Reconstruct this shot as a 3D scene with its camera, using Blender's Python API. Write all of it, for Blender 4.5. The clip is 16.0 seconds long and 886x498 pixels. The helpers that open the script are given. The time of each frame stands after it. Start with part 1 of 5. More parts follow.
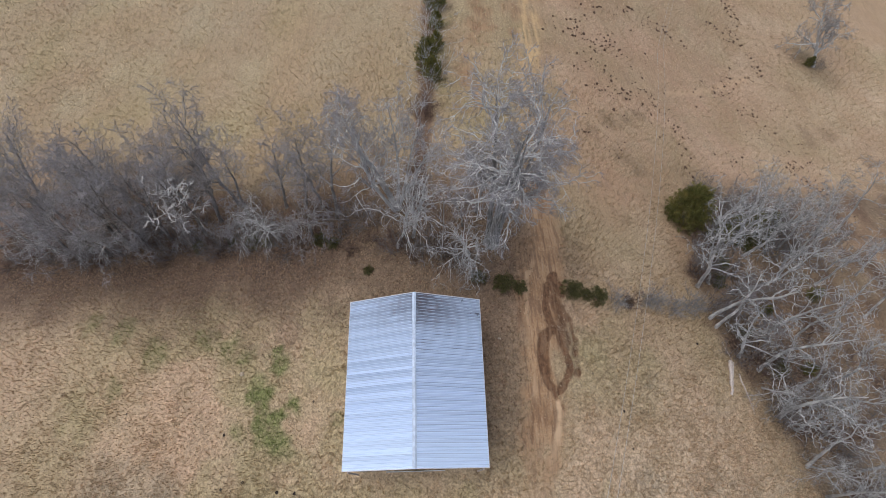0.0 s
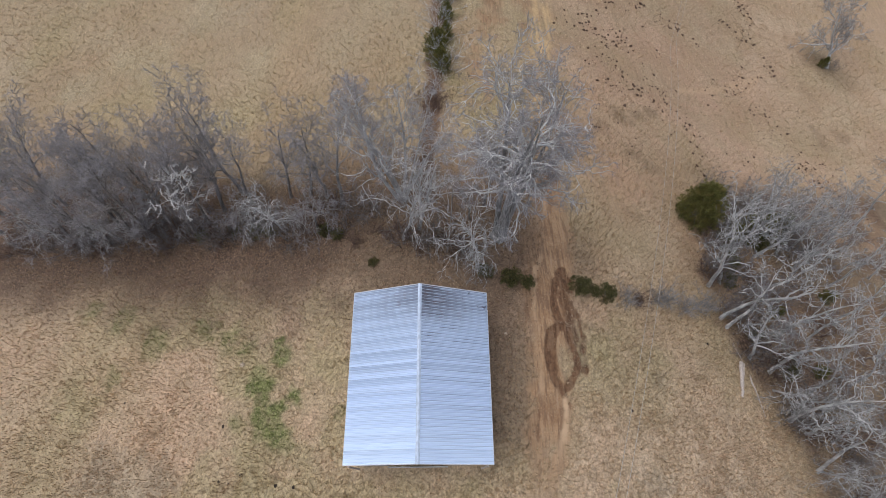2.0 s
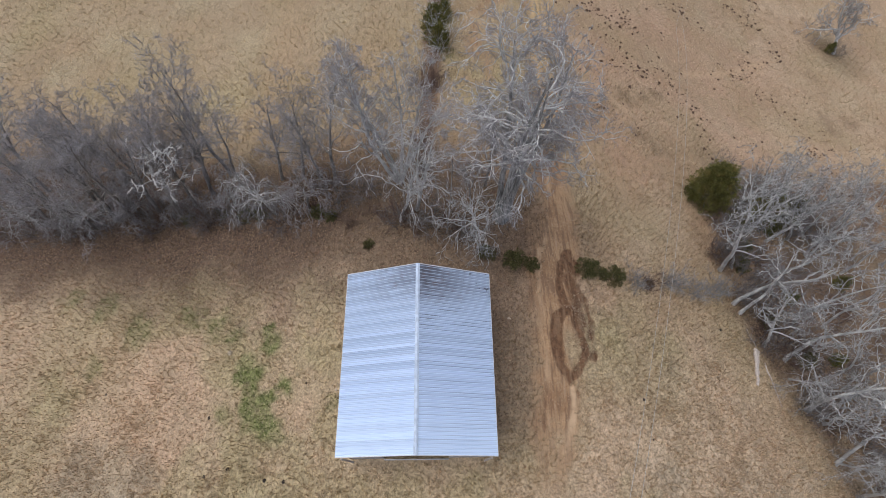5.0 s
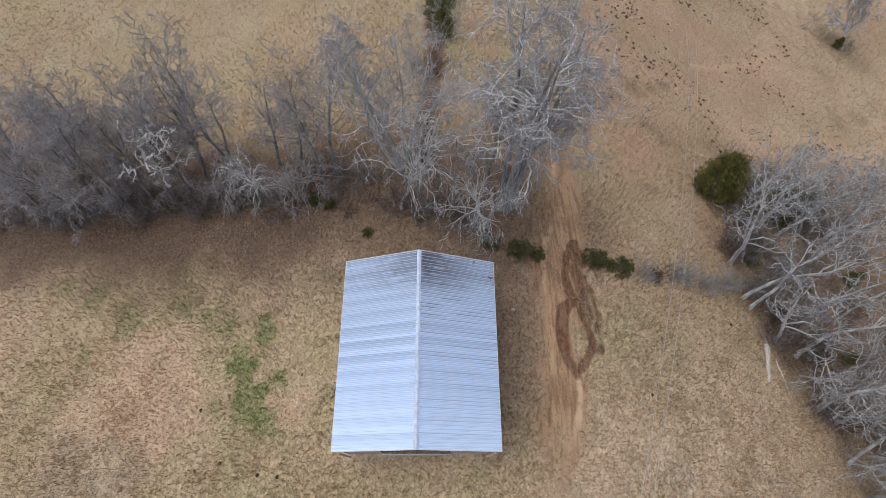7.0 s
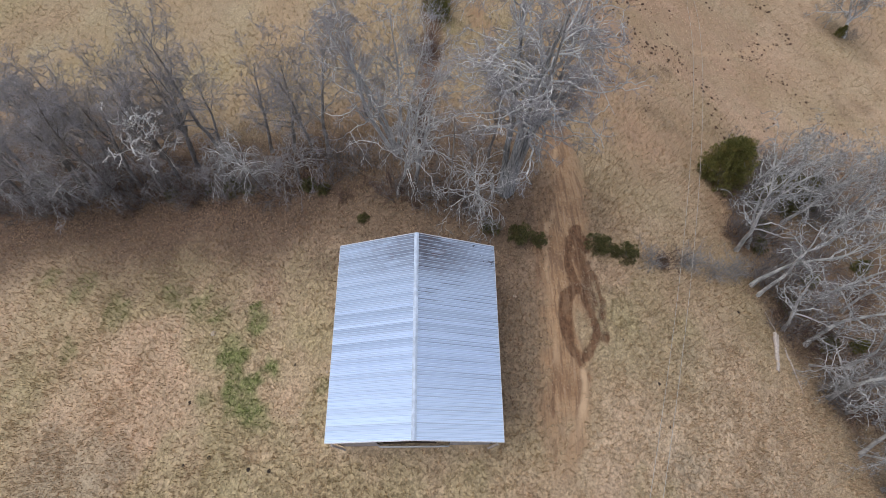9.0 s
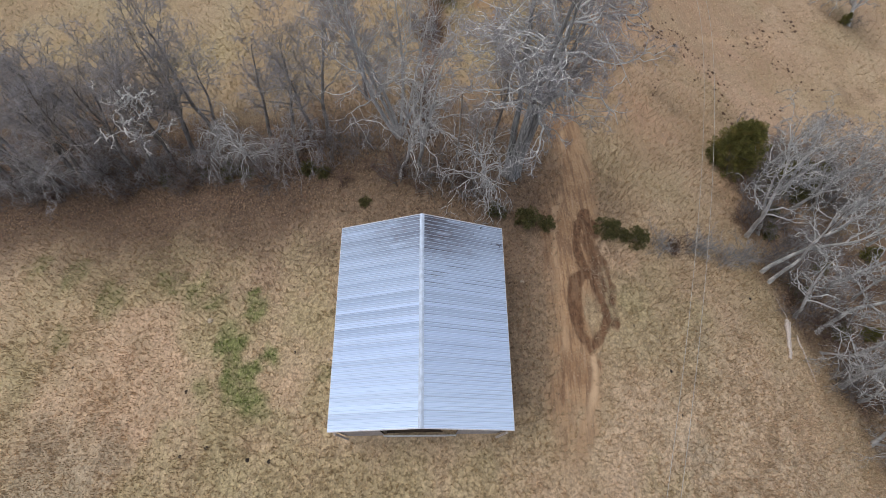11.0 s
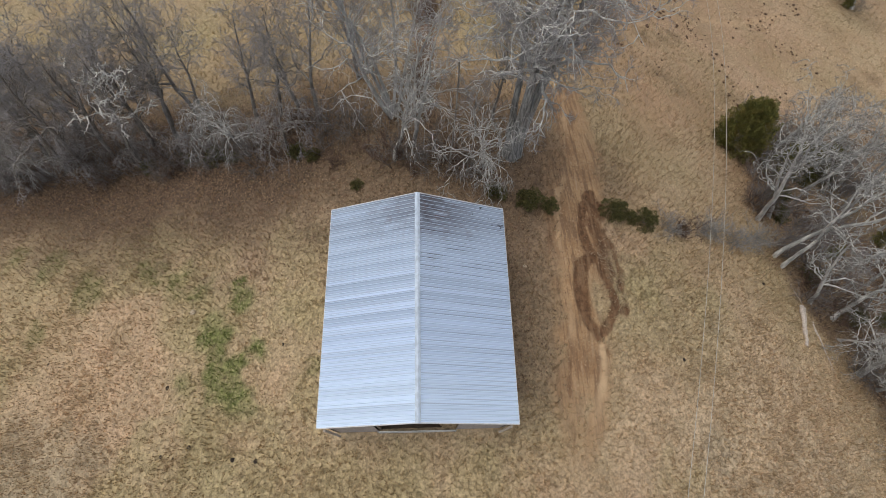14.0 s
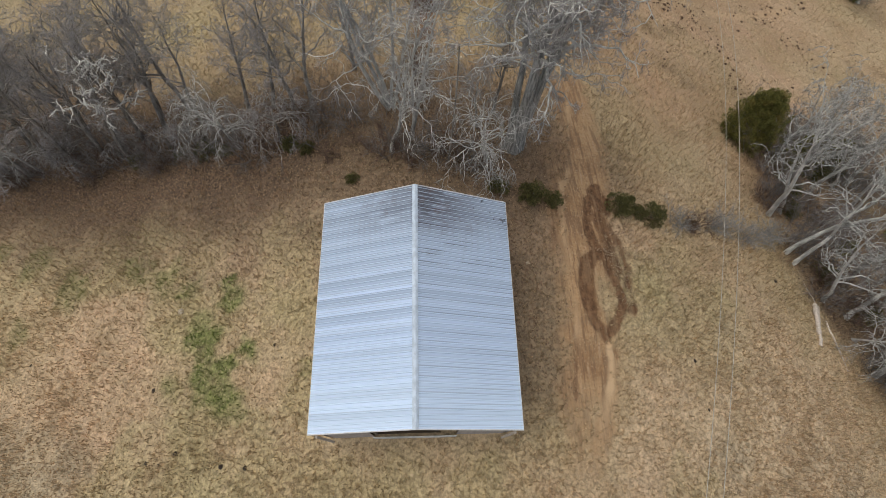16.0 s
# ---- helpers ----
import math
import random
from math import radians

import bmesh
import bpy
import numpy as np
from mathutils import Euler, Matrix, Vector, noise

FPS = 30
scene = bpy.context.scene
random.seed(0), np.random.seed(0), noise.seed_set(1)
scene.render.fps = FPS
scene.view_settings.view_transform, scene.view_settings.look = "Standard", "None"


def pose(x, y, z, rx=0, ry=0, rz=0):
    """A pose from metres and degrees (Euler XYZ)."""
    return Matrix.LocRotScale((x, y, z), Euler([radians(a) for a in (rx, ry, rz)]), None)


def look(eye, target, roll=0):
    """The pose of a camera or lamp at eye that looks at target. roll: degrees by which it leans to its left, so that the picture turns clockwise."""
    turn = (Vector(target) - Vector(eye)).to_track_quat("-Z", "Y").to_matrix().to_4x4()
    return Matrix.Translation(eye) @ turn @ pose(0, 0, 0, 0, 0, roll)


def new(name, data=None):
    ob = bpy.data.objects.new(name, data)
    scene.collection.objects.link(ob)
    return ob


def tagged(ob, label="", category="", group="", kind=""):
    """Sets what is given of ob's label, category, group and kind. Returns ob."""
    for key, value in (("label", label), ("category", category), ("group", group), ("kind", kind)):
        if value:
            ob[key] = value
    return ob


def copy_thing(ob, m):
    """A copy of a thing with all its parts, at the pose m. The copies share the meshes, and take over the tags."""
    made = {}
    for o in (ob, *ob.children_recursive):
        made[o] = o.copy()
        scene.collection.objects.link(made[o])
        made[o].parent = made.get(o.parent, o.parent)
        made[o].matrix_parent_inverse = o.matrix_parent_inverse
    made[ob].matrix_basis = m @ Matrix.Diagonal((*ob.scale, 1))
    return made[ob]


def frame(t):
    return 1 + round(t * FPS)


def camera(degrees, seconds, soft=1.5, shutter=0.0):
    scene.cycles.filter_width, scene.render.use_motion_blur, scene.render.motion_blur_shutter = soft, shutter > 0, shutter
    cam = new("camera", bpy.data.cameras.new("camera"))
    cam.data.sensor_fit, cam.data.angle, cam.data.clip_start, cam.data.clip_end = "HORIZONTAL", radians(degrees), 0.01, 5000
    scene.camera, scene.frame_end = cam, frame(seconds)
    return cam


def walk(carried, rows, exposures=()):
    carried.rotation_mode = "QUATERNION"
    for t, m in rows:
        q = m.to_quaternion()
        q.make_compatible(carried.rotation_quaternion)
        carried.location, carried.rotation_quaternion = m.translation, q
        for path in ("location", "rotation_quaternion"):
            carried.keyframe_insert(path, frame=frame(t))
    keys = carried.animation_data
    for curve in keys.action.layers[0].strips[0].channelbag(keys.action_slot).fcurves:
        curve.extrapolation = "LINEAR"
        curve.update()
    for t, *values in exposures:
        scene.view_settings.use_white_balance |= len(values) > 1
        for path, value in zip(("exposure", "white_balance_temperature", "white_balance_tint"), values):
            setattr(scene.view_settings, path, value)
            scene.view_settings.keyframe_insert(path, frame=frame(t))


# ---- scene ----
cam = camera(81.83, 16.0, soft=0.35)
# seconds, eye x y z in metres, turn about x y z in degrees
PATH = [
    (0, 1.443, -1.127, 45.953, 24.951, -0.573, -1.534),
    (0.5, 1.394, -1.166, 45.744, 24.926, -0.597, -1.491),
    (1, 1.143, -1.190, 45.474, 24.904, -0.754, -0.198),
    (1.5, 1.161, -1.265, 45.188, 24.925, -0.730, -0.121),
    (2, 1.155, -1.277, 44.840, 24.859, -0.724, -0.365),
    (2.5, 1.147, -1.319, 44.437, 24.820, -0.767, -0.429),
    (3, 1.107, -1.336, 43.955, 24.766, -0.823, -0.567),
    (3.5, 1.073, -1.381, 43.449, 24.738, -0.845, -0.645),
    (4, 1.078, -1.445, 42.946, 24.719, -0.840, -0.669),
    (6.5, 0.931, -1.642, 40.715, 24.583, -1.110, -0.271),
    (7, 0.863, -1.664, 40.312, 24.525, -1.193, -0.171),
    (7.5, 0.880, -1.723, 39.844, 24.491, -1.201, -0.275),
    (8, 0.906, -1.788, 39.405, 24.464, -1.195, -0.230),
    (8.5, 0.844, -1.854, 38.989, 24.385, -1.311, -0.290),
    (9, 0.859, -1.922, 38.565, 24.316, -1.325, -0.485),
    (11.5, 0.243, -2.231, 36.717, 23.639, -1.693, -0.718),
    (12, 0.305, -2.355, 36.295, 23.625, -1.662, -0.990),
    (12.5, 0.351, -2.321, 35.893, 23.477, -1.683, -1.173),
    (13, 0.342, -2.223, 35.449, 23.460, -1.705, -1.330),
    (13.5, 0.357, -2.122, 35.113, 23.483, -1.698, -1.337),
    (14, 0.353, -2.031, 34.736, 23.423, -1.731, -1.334),
    (14.5, 0.354, -1.986, 34.341, 23.387, -1.747, -1.376),
    (15, 0.375, -1.898, 33.951, 23.342, -1.785, -1.354),
    (15.5, 0.408, -1.801, 33.599, 23.423, -1.786, -1.379),
    (16, 0.418, -1.626, 33.257, 23.356, -1.777, -1.390),
]
walk(cam, [(t, pose(x, y, z, rx, ry, rz)) for t, x, y, z, rx, ry, rz in PATH], exposures=[(0, 0.2, 6250, 11), (9, 0.24, 6250, 11), (12, 0.17, 6550, 9), (16, 0.12, 7000, 5)])


# ---- world, sun and exposure ----
world = bpy.data.worlds.new("overcast_sky")
scene.world = world
world.use_nodes = True
wn, wl = world.node_tree.nodes, world.node_tree.links
sky = wn.new("ShaderNodeTexSky")
sky.sky_type = "NISHITA"
sky.sun_disc = False
sky.sun_elevation, sky.sun_rotation = radians(72), radians(-82)
sky.air_density, sky.dust_density, sky.ozone_density = 1.0, 3.0, 1.0
soft_sky = wn.new("ShaderNodeHueSaturation")
soft_sky.inputs["Saturation"].default_value = 0.6
wl.new(sky.outputs[0], soft_sky.inputs["Color"])
wl.new(soft_sky.outputs[0], wn["Background"].inputs["Color"])
wn["Background"].inputs["Strength"].default_value = 0.12
sun = new("sun", bpy.data.lights.new("sun", "SUN"))
sun.data.energy, sun.data.angle, sun.data.color = 0.95, radians(60), (1.0, 0.97, 0.93)
sun.matrix_world = look((-30, 4, 92), (0, 0, 0))


# ---- small tools ----
def mat(name, rough=0.9, metal=0.0):
    m = bpy.data.materials.new(name)
    m.use_nodes = True
    b = m.node_tree.nodes["Principled BSDF"]
    b.inputs["Roughness"].default_value, b.inputs["Metallic"].default_value = rough, metal
    b.inputs["Specular IOR Level"].default_value = 0.3
    return m, m.node_tree.nodes, m.node_tree.links, b


def node(n, kind, **values):
    made = n.new("ShaderNode" + kind)
    for key, value in values.items():
        made.inputs[key.replace("_", " ")].default_value = value
    return made


def noise_of(n, l, coords, scale, detail=4.0, rough=0.55, stretch=None):
    tex = node(n, "TexNoise", Scale=scale, Detail=detail, Roughness=rough)
    if stretch:
        mp = n.new("ShaderNodeMapping")
        mp.inputs["Scale"].default_value = stretch
        l.new(coords, mp.inputs["Vector"])
        coords = mp.outputs[0]
    l.new(coords, tex.inputs["Vector"])
    return tex.outputs["Fac"]


def ramp(n, l, fac, lo, hi, a=0.0, b=1.0):
    r = node(n, "MapRange", From_Min=lo, From_Max=hi, To_Min=a, To_Max=b)
    r.interpolation_type = "SMOOTHSTEP"
    l.new(fac, r.inputs["Value"])
    return r.outputs[0]


def mix(n, l, fac, a, b, blend="MIX"):
    m = n.new("ShaderNodeMix")
    m.data_type, m.blend_type = "RGBA", blend
    for socket, value in ((m.inputs[0], fac), (m.inputs[6], a), (m.inputs[7], b)):
        if isinstance(value, (tuple, list)):
            socket.default_value = (*value, 1) if len(value) == 3 else value
        elif isinstance(value, (int, float)):
            socket.default_value = value
        else:
            l.new(value, socket)
    return m.outputs[2]


def times(n, l, a, b, op="MULTIPLY"):
    m = n.new("ShaderNodeMath")
    m.operation, m.use_clamp = op, op != "SUBTRACT"
    for socket, value in zip(m.inputs, (a, b)):
        if isinstance(value, (int, float)):
            socket.default_value = value
        else:
            l.new(value, socket)
    return m.outputs[0]


def bump(n, l, b, height, strength=0.5, distance=0.05):
    bp = node(n, "Bump", Strength=strength, Distance=distance)
    l.new(height, bp.inputs["Height"])
    l.new(bp.outputs[0], b.inputs["Normal"])


def coords_of(n, kind="Object"):
    return n.new("ShaderNodeTexCoord").outputs[kind]


def attribute(n, name):
    a = n.new("ShaderNodeAttribute")
    a.attribute_name = name
    return a.outputs["Fac"]


def random_of(n):
    return n.new("ShaderNodeObjectInfo").outputs["Random"]


def island_of(n):
    return n.new("ShaderNodeNewGeometry").outputs["Random Per Island"]


def simple(name, dark, light, scale=6.0, rough=0.9, metal=0.0, stretch=None, relief=0.3, spread=0.0):
    """A plain material whose colour drifts between two tones, coarse and fine."""
    m, n, l, b = mat(name, rough, metal)
    c = coords_of(n)
    coarse, fine = noise_of(n, l, c, scale, 3, 0.5, stretch), noise_of(n, l, c, scale * 7, 4, 0.6, stretch)
    colour = mix(n, l, ramp(n, l, coarse, 0.3, 0.7), dark, light)
    colour = mix(n, l, ramp(n, l, fine, 0.35, 0.7, 0.0, 0.45), colour, tuple(0.55 * v for v in dark))
    if spread:
        colour = mix(n, l, times(n, l, random_of(n), spread), colour, tuple(0.5 * v for v in light))
    l.new(colour, b.inputs["Base Color"])
    bump(n, l, b, fine, relief, 0.03)
    return m


def arrays(name, verts, faces, material=None, smooth=True):
    """A mesh from numpy arrays; faces is an (n, 3) or (n, 4) array or a list of such arrays."""
    faces = faces if isinstance(faces, list) else [faces]
    faces = [f for f in faces if len(f)]
    me = bpy.data.meshes.new(name)
    me.vertices.add(len(verts))
    me.vertices.foreach_set("co", np.ascontiguousarray(verts, dtype=np.float32).ravel())
    loops = np.concatenate([f.ravel() for f in faces]).astype(np.int32)
    sizes = np.concatenate([np.full(len(f), f.shape[1]) for f in faces])
    me.loops.add(len(loops))
    me.loops.foreach_set("vertex_index", loops)
    me.polygons.add(len(sizes))
    me.polygons.foreach_set("loop_start", np.r_[0, np.cumsum(sizes)[:-1]].astype(np.int32))
    me.polygons.foreach_set("use_smooth", np.full(len(sizes), smooth))
    me.update(calc_edges=True)
    if material:
        me.materials.append(material)
    return me


def child(name, me, parent, label=""):
    ob = new(name, me)
    ob.parent = parent
    return tagged(ob, label)


def part(name, bm, material, parent, label="", smooth=False):
    me = bpy.data.meshes.new(name)
    bm.to_mesh(me)
    bm.free()
    me.materials.append(material)
    if smooth:
        me.polygons.foreach_set("use_smooth", [True] * len(me.polygons))
    return child(name, me, parent, label)


def box(x0, x1, y0, y1, z0, z1, bevel=0.0):
    bm = bmesh.new()
    bmesh.ops.create_cube(bm, size=1, matrix=Matrix.Translation(((x0 + x1) / 2, (y0 + y1) / 2, (z0 + z1) / 2)) @ Matrix.Diagonal((x1 - x0, y1 - y0, z1 - z0, 1)))
    if bevel:
        bmesh.ops.bevel(bm, geom=bm.edges[:], offset=bevel, segments=1, affect="EDGES")
    return bm


def beam(p, q, width, depth, bevel=0.01):
    """A squared bar from p to q."""
    p, q = Vector(p), Vector(q)
    bm = bmesh.new()
    turn = (q - p).to_track_quat("Z", "Y").to_matrix().to_4x4()
    bmesh.ops.create_cube(bm, size=1, matrix=Matrix.Translation((p + q) / 2) @ turn @ Matrix.Diagonal((width, depth, (q - p).length, 1)))
    if bevel:
        bmesh.ops.bevel(bm, geom=bm.edges[:], offset=bevel, segments=1, affect="EDGES")
    return bm


# ---- the lie of the land: a knoll that falls away on every side ----
HILL = (3.12, -6.61, -9.86, 5.93, 4.9, -0.48, -2.94, -23.23, 1.52, -9.28)
POWERS = [(i, j) for i in range(4) for j in range(4) if i + j <= 3]


def land(x, y):
    u, w = np.tanh(np.asarray(x, float) / 45), np.tanh((np.asarray(y, float) - 15) / 45)
    return sum(c * u**i * w**j for c, (i, j) in zip(HILL, POWERS))


def at(x, y, lift=0.0):
    return float(land(x, y)) + lift


def near_line(x, y, line):
    """Distance from (x, y) to a bent line on the plan."""
    best = np.full(np.shape(x), 1e9)
    for (ax, ay), (bx, by) in zip(line, line[1:]):
        dx, dy = bx - ax, by - ay
        t = np.clip(((x - ax) * dx + (y - ay) * dy) / (dx * dx + dy * dy), 0, 1)
        best = np.minimum(best, np.hypot(x - ax - t * dx, y - ay - t * dy))
    return best


def bent(line, steps=6):
    """The same line with its corners rounded."""
    p = np.array([line[0], *line, line[-1]], float)
    t = np.arange(steps)[:, None] / steps
    out = []
    for k in range(1, len(p) - 2):
        a, b, c, d = p[k - 1 : k + 3]
        out.append(0.5 * (2 * b + (c - a) * t + (2 * a - 5 * b + 4 * c - d) * t**2 + (3 * b - a - 3 * c + d) * t**3))
    return [tuple(q) for q in np.concatenate(out + [p[-1:]])]


def band(dist, width, edge):
    return 1 - np.clip((dist - width) / edge, 0, 1) ** 2 * (3 - 2 * np.clip((dist - width) / edge, 0, 1))


def ripple(x, y, size, seed=0):
    """Smooth value noise on the plan, about -1 to 1."""
    r = np.random.RandomState(seed)
    table = r.rand(64, 64) * 2 - 1
    u, v = np.asarray(x) / size + 1000, np.asarray(y) / size + 1000
    iu, iv = np.floor(u).astype(int), np.floor(v).astype(int)
    fu, fv = u - iu, v - iv
    fu, fv = fu * fu * (3 - 2 * fu), fv * fv * (3 - 2 * fv)
    g = lambda a, b: table[a % 64, b % 64]
    return (g(iu, iv) * (1 - fu) + g(iu + 1, iv) * fu) * (1 - fv) + (g(iu, iv + 1) * (1 - fu) + g(iu + 1, iv + 1) * fu) * fv


LEFT_RUT = [(8.6, -2.4), (8.85, 0.5), (8.9, 2.5), (9.3, 4.5), (9.5, 6.3), (9.65, 8.2), (9.75, 10.2), (9.5, 12.3), (9.9, 15.7), (10.9, 18.2), (12.3, 27)]
RIGHT_RUT = [(9.4, -1.9), (9.75, -1.0), (10.2, 0.2), (10.65, 1.3), (11.0, 2.5), (11.3, 3.8), (11.25, 5.3)]
DIRT_WAY = [(9.9, 3.0), (10.2, 6.0), (10.6, 9.0), (11.0, 12.1), (11.6, 16.0), (12.3, 19.6), (12.5, 27.2)]
LOOP_WEST = [(11.6, 10.9), (10.8, 10.2), (10.45, 9.0), (10.45, 7.8), (10.65, 6.7), (10.9, 5.95), (11.2, 5.35)]
LOOP_EAST = [(12.4, 16.4), (11.65, 14.8), (11.25, 13.35), (11.35, 12.2), (11.7, 11.15), (12.25, 10.3), (12.55, 9.1), (12.7, 7.9), (12.4, 6.9), (11.85, 6.0), (11.2, 5.35)]
MUD_EAST = [(12.5, 16.2), (12.85, 14.5), (13.0, 12.6), (13.3, 11.5), (13.45, 10.0), (13.25, 8.3), (13.1, 6.8)]
MUD_MID = [(12.4, 16.2), (12.3, 14.4), (12.5, 12.6), (12.6, 11.6), (12.95, 9.8)]
GRASSED_RUT = [(13.1, 6.8), (13.1, 5.6), (13.0, 4.5), (13.2, 2.8)]
HILL_TRAIL = [(38.5, 53.7), (45.4, 56.9), (51.8, 60.9), (60.2, 65.9)]
FAR_WAY = [(12.5, 27.2), (13.3, 34.4), (14.2, 41.6), (15.1, 51.2), (16.3, 59.3), (17.5, 72), (19, 95)]
FAR_STRAW = [(12.6, 33.3), (14.0, 39.5), (14.4, 46.2), (14.9, 51.1), (16.3, 59.3), (17.0, 70), (18, 90)]
FAR_CLAY = [(6.2, 40), (7.2, 54), (9.1, 58), (9.0, 63), (9.5, 75)]
FAR_CLAY_2 = [(13.0, 54), (13.8, 60), (13.8, 66), (14.5, 80)]
LEFT_RUT, RIGHT_RUT, DIRT_WAY, LOOP_WEST, LOOP_EAST, MUD_EAST, MUD_MID, GRASSED_RUT = [bent(q) for q in (LEFT_RUT, RIGHT_RUT, DIRT_WAY, LOOP_WEST, LOOP_EAST, MUD_EAST, MUD_MID, GRASSED_RUT)]
HEDGE_FOOT = [(-60, 26), (-46.5, 25), (-39, 24.5), (-32, 24.5), (-24.6, 23.5), (-16.7, 22.5), (-11, 22), (-5, 22), (1, 20.5), (5, 19.5)]
FENCE_ROW = [(0.1, 24), (0.6, 33.8), (1.1, 42.8), (1.4, 54.2), (1.7, 61.8), (2.2, 90)]
WOOD_EDGE = [(33.0, 30), (28.4, 19), (28.3, 12.6), (30.0, 9.6), (32.4, 6.0), (34.8, 2.2), (37.5, -2.5), (40, -12)]
# patches on the plan: x, y, radius
OLIVE_SPOTS = [(-15.5, 8.0, 2.6), (-8.0, 8.0, 2.2), (-8.5, 12.0, 3.0), (-15.5, 13.0, 3.0), (-6.5, 2.0, 1.5), (-21, 14.5, 3.0), (-9.0, -4.0, 3.0), (-5.0, -3.0, 2.5), (-2.0, -3.2, 2.5), (3.0, -3.0, 2.5), (17.5, 11.0, 2.0), (-12.3, 1.2, 2.0), (-11.0, 0.5, 1.6), (-12.4, -0.7, 1.8), (-9.6, 0.9, 1.4), (-13.8, 1.0, 1.4), (-17.5, -1.2, 1.8), (-11.5, -1.7, 2.0), (-18.5, -3.4, 2.4), (15.5, -3.2, 1.8), (-9.5, -2.6, 2.5), (-22, 12.5, 2.5), (-33, 6, 2.5), (19.5, 8.5, 2.0), (15.5, 9.5, 2.0), (11.0, 54.0, 5.0), (13.3, 52.5, 3.0), (2.8, 46, 3.0), (3.0, 54, 3.0), (2.6, 40, 2.5), (16.5, 44, 3.0)]
GREEN_SPOTS = [(-13.8, 7.3, 1.0), (-13.0, 6.3, 1.1), (-14.0, 6.4, 0.8), (-12.8, 4.4, 1.0), (-11.8, 3.1, 1.2), (-13.1, 3.7, 0.9), (-11.3, 4.7, 0.8), (-10.4, 5.3, 0.6), (-10.9, 2.3, 0.9), (-12.0, 8.9, 1.1), (-12.6, 10.0, 0.7), (-13.1, 5.3, 0.8)]
FAINT_GREEN = [(-17.6, 11.0, 1.3), (-15.7, 10.1, 1.0), (-19.4, 11.5, 1.2), (-20.7, 12.4, 0.9), (-25.9, 11.5, 1.5), (-25.0, 12.1, 1.0), (-35.1, 15.9, 1.5), (-30.7, 14.2, 1.4), (-6.3, 4.0, 0.6), (-29.9, 8.4, 1.0), (2.9, 50, 1.6), (2.7, 43.5, 1.4), (3.2, 56.5, 1.5), (-15.0, 3.4, 0.8)]
PINK_SPOTS = [(-26, 3.9, 4.0), (-21.6, 2.4, 3.5), (-17.9, 6.0, 2.6), (-29.7, 8.0, 3.5), (-24.1, 5.7, 3.5), (-9.9, 3.5, 1.3), (-23, 9.9, 2.5), (-18.0, 3.0, 2.0), (33, 44, 7.0), (48, 50, 9.0), (28, 60, 6.0), (6.5, 50, 2.5), (24, 45, 7.0), (40, 62, 9.0), (58, 60, 8.0), (21, 70, 7.0), (45, 38, 6.0), (62, 44, 6.0), (22, 30, 4.0)]
GREY_SPOTS = [(-27.4, -0.6, 3.0), (-24.4, -2.0, 3.0), (-22.1, -0.4, 1.6), (-28, -3.5, 4.0), (18.7, -1.8, 1.5), (25.6, -1.8, 1.5), (17.8, -0.9, 1.0), (32.1, -2.1, 1.2), (19.9, 6.4, 1.0), (21.5, -3.8, 1.5), (28.0, -3.6, 1.6)]
# dark ground patches; by the lone tree and fence row they paint shade
SHADE_DAMP_SPOTS = [(78.4, 73.0, 4.5), (80.5, 71.0, 4.0), (67.0, 51.6, 1.6), (72.4, 54.0, 1.5), (67.3, 54.5, 1.2), (28.1, 43.3, 1.5), (24.9, 41.5, 1.4), (26.7, 33.2, 1.2), (25.4, 34.3, 1.2), (70.1, 65.4, 1.5), (3.0, 44, 1.1), (3.2, 48, 1.3), (3.4, 52, 1.3), (3.4, 56, 1.3), (3.6, 61, 1.5), (77.6, 47.6, 1.8), (76.3, 42.2, 2.0), (21.5, 39.0, 1.2), (30.5, 45.0, 1.2)]


def patches(x, y, places, seed, wobble=0.8):
    """Ragged patches round the given places."""
    out, drift = np.zeros(np.shape(x)), 0.7 * ripple(x, y, 1.2, seed) + 0.45 * ripple(x, y, 0.45, seed + 1)
    for px, py, wide in places:
        out = np.maximum(out, band(np.hypot(x - px, y - py) + wobble * min(1.6, 0.6 + 0.3 * wide) * drift, 0.35 * wide, 1.1 * wide))
    return out


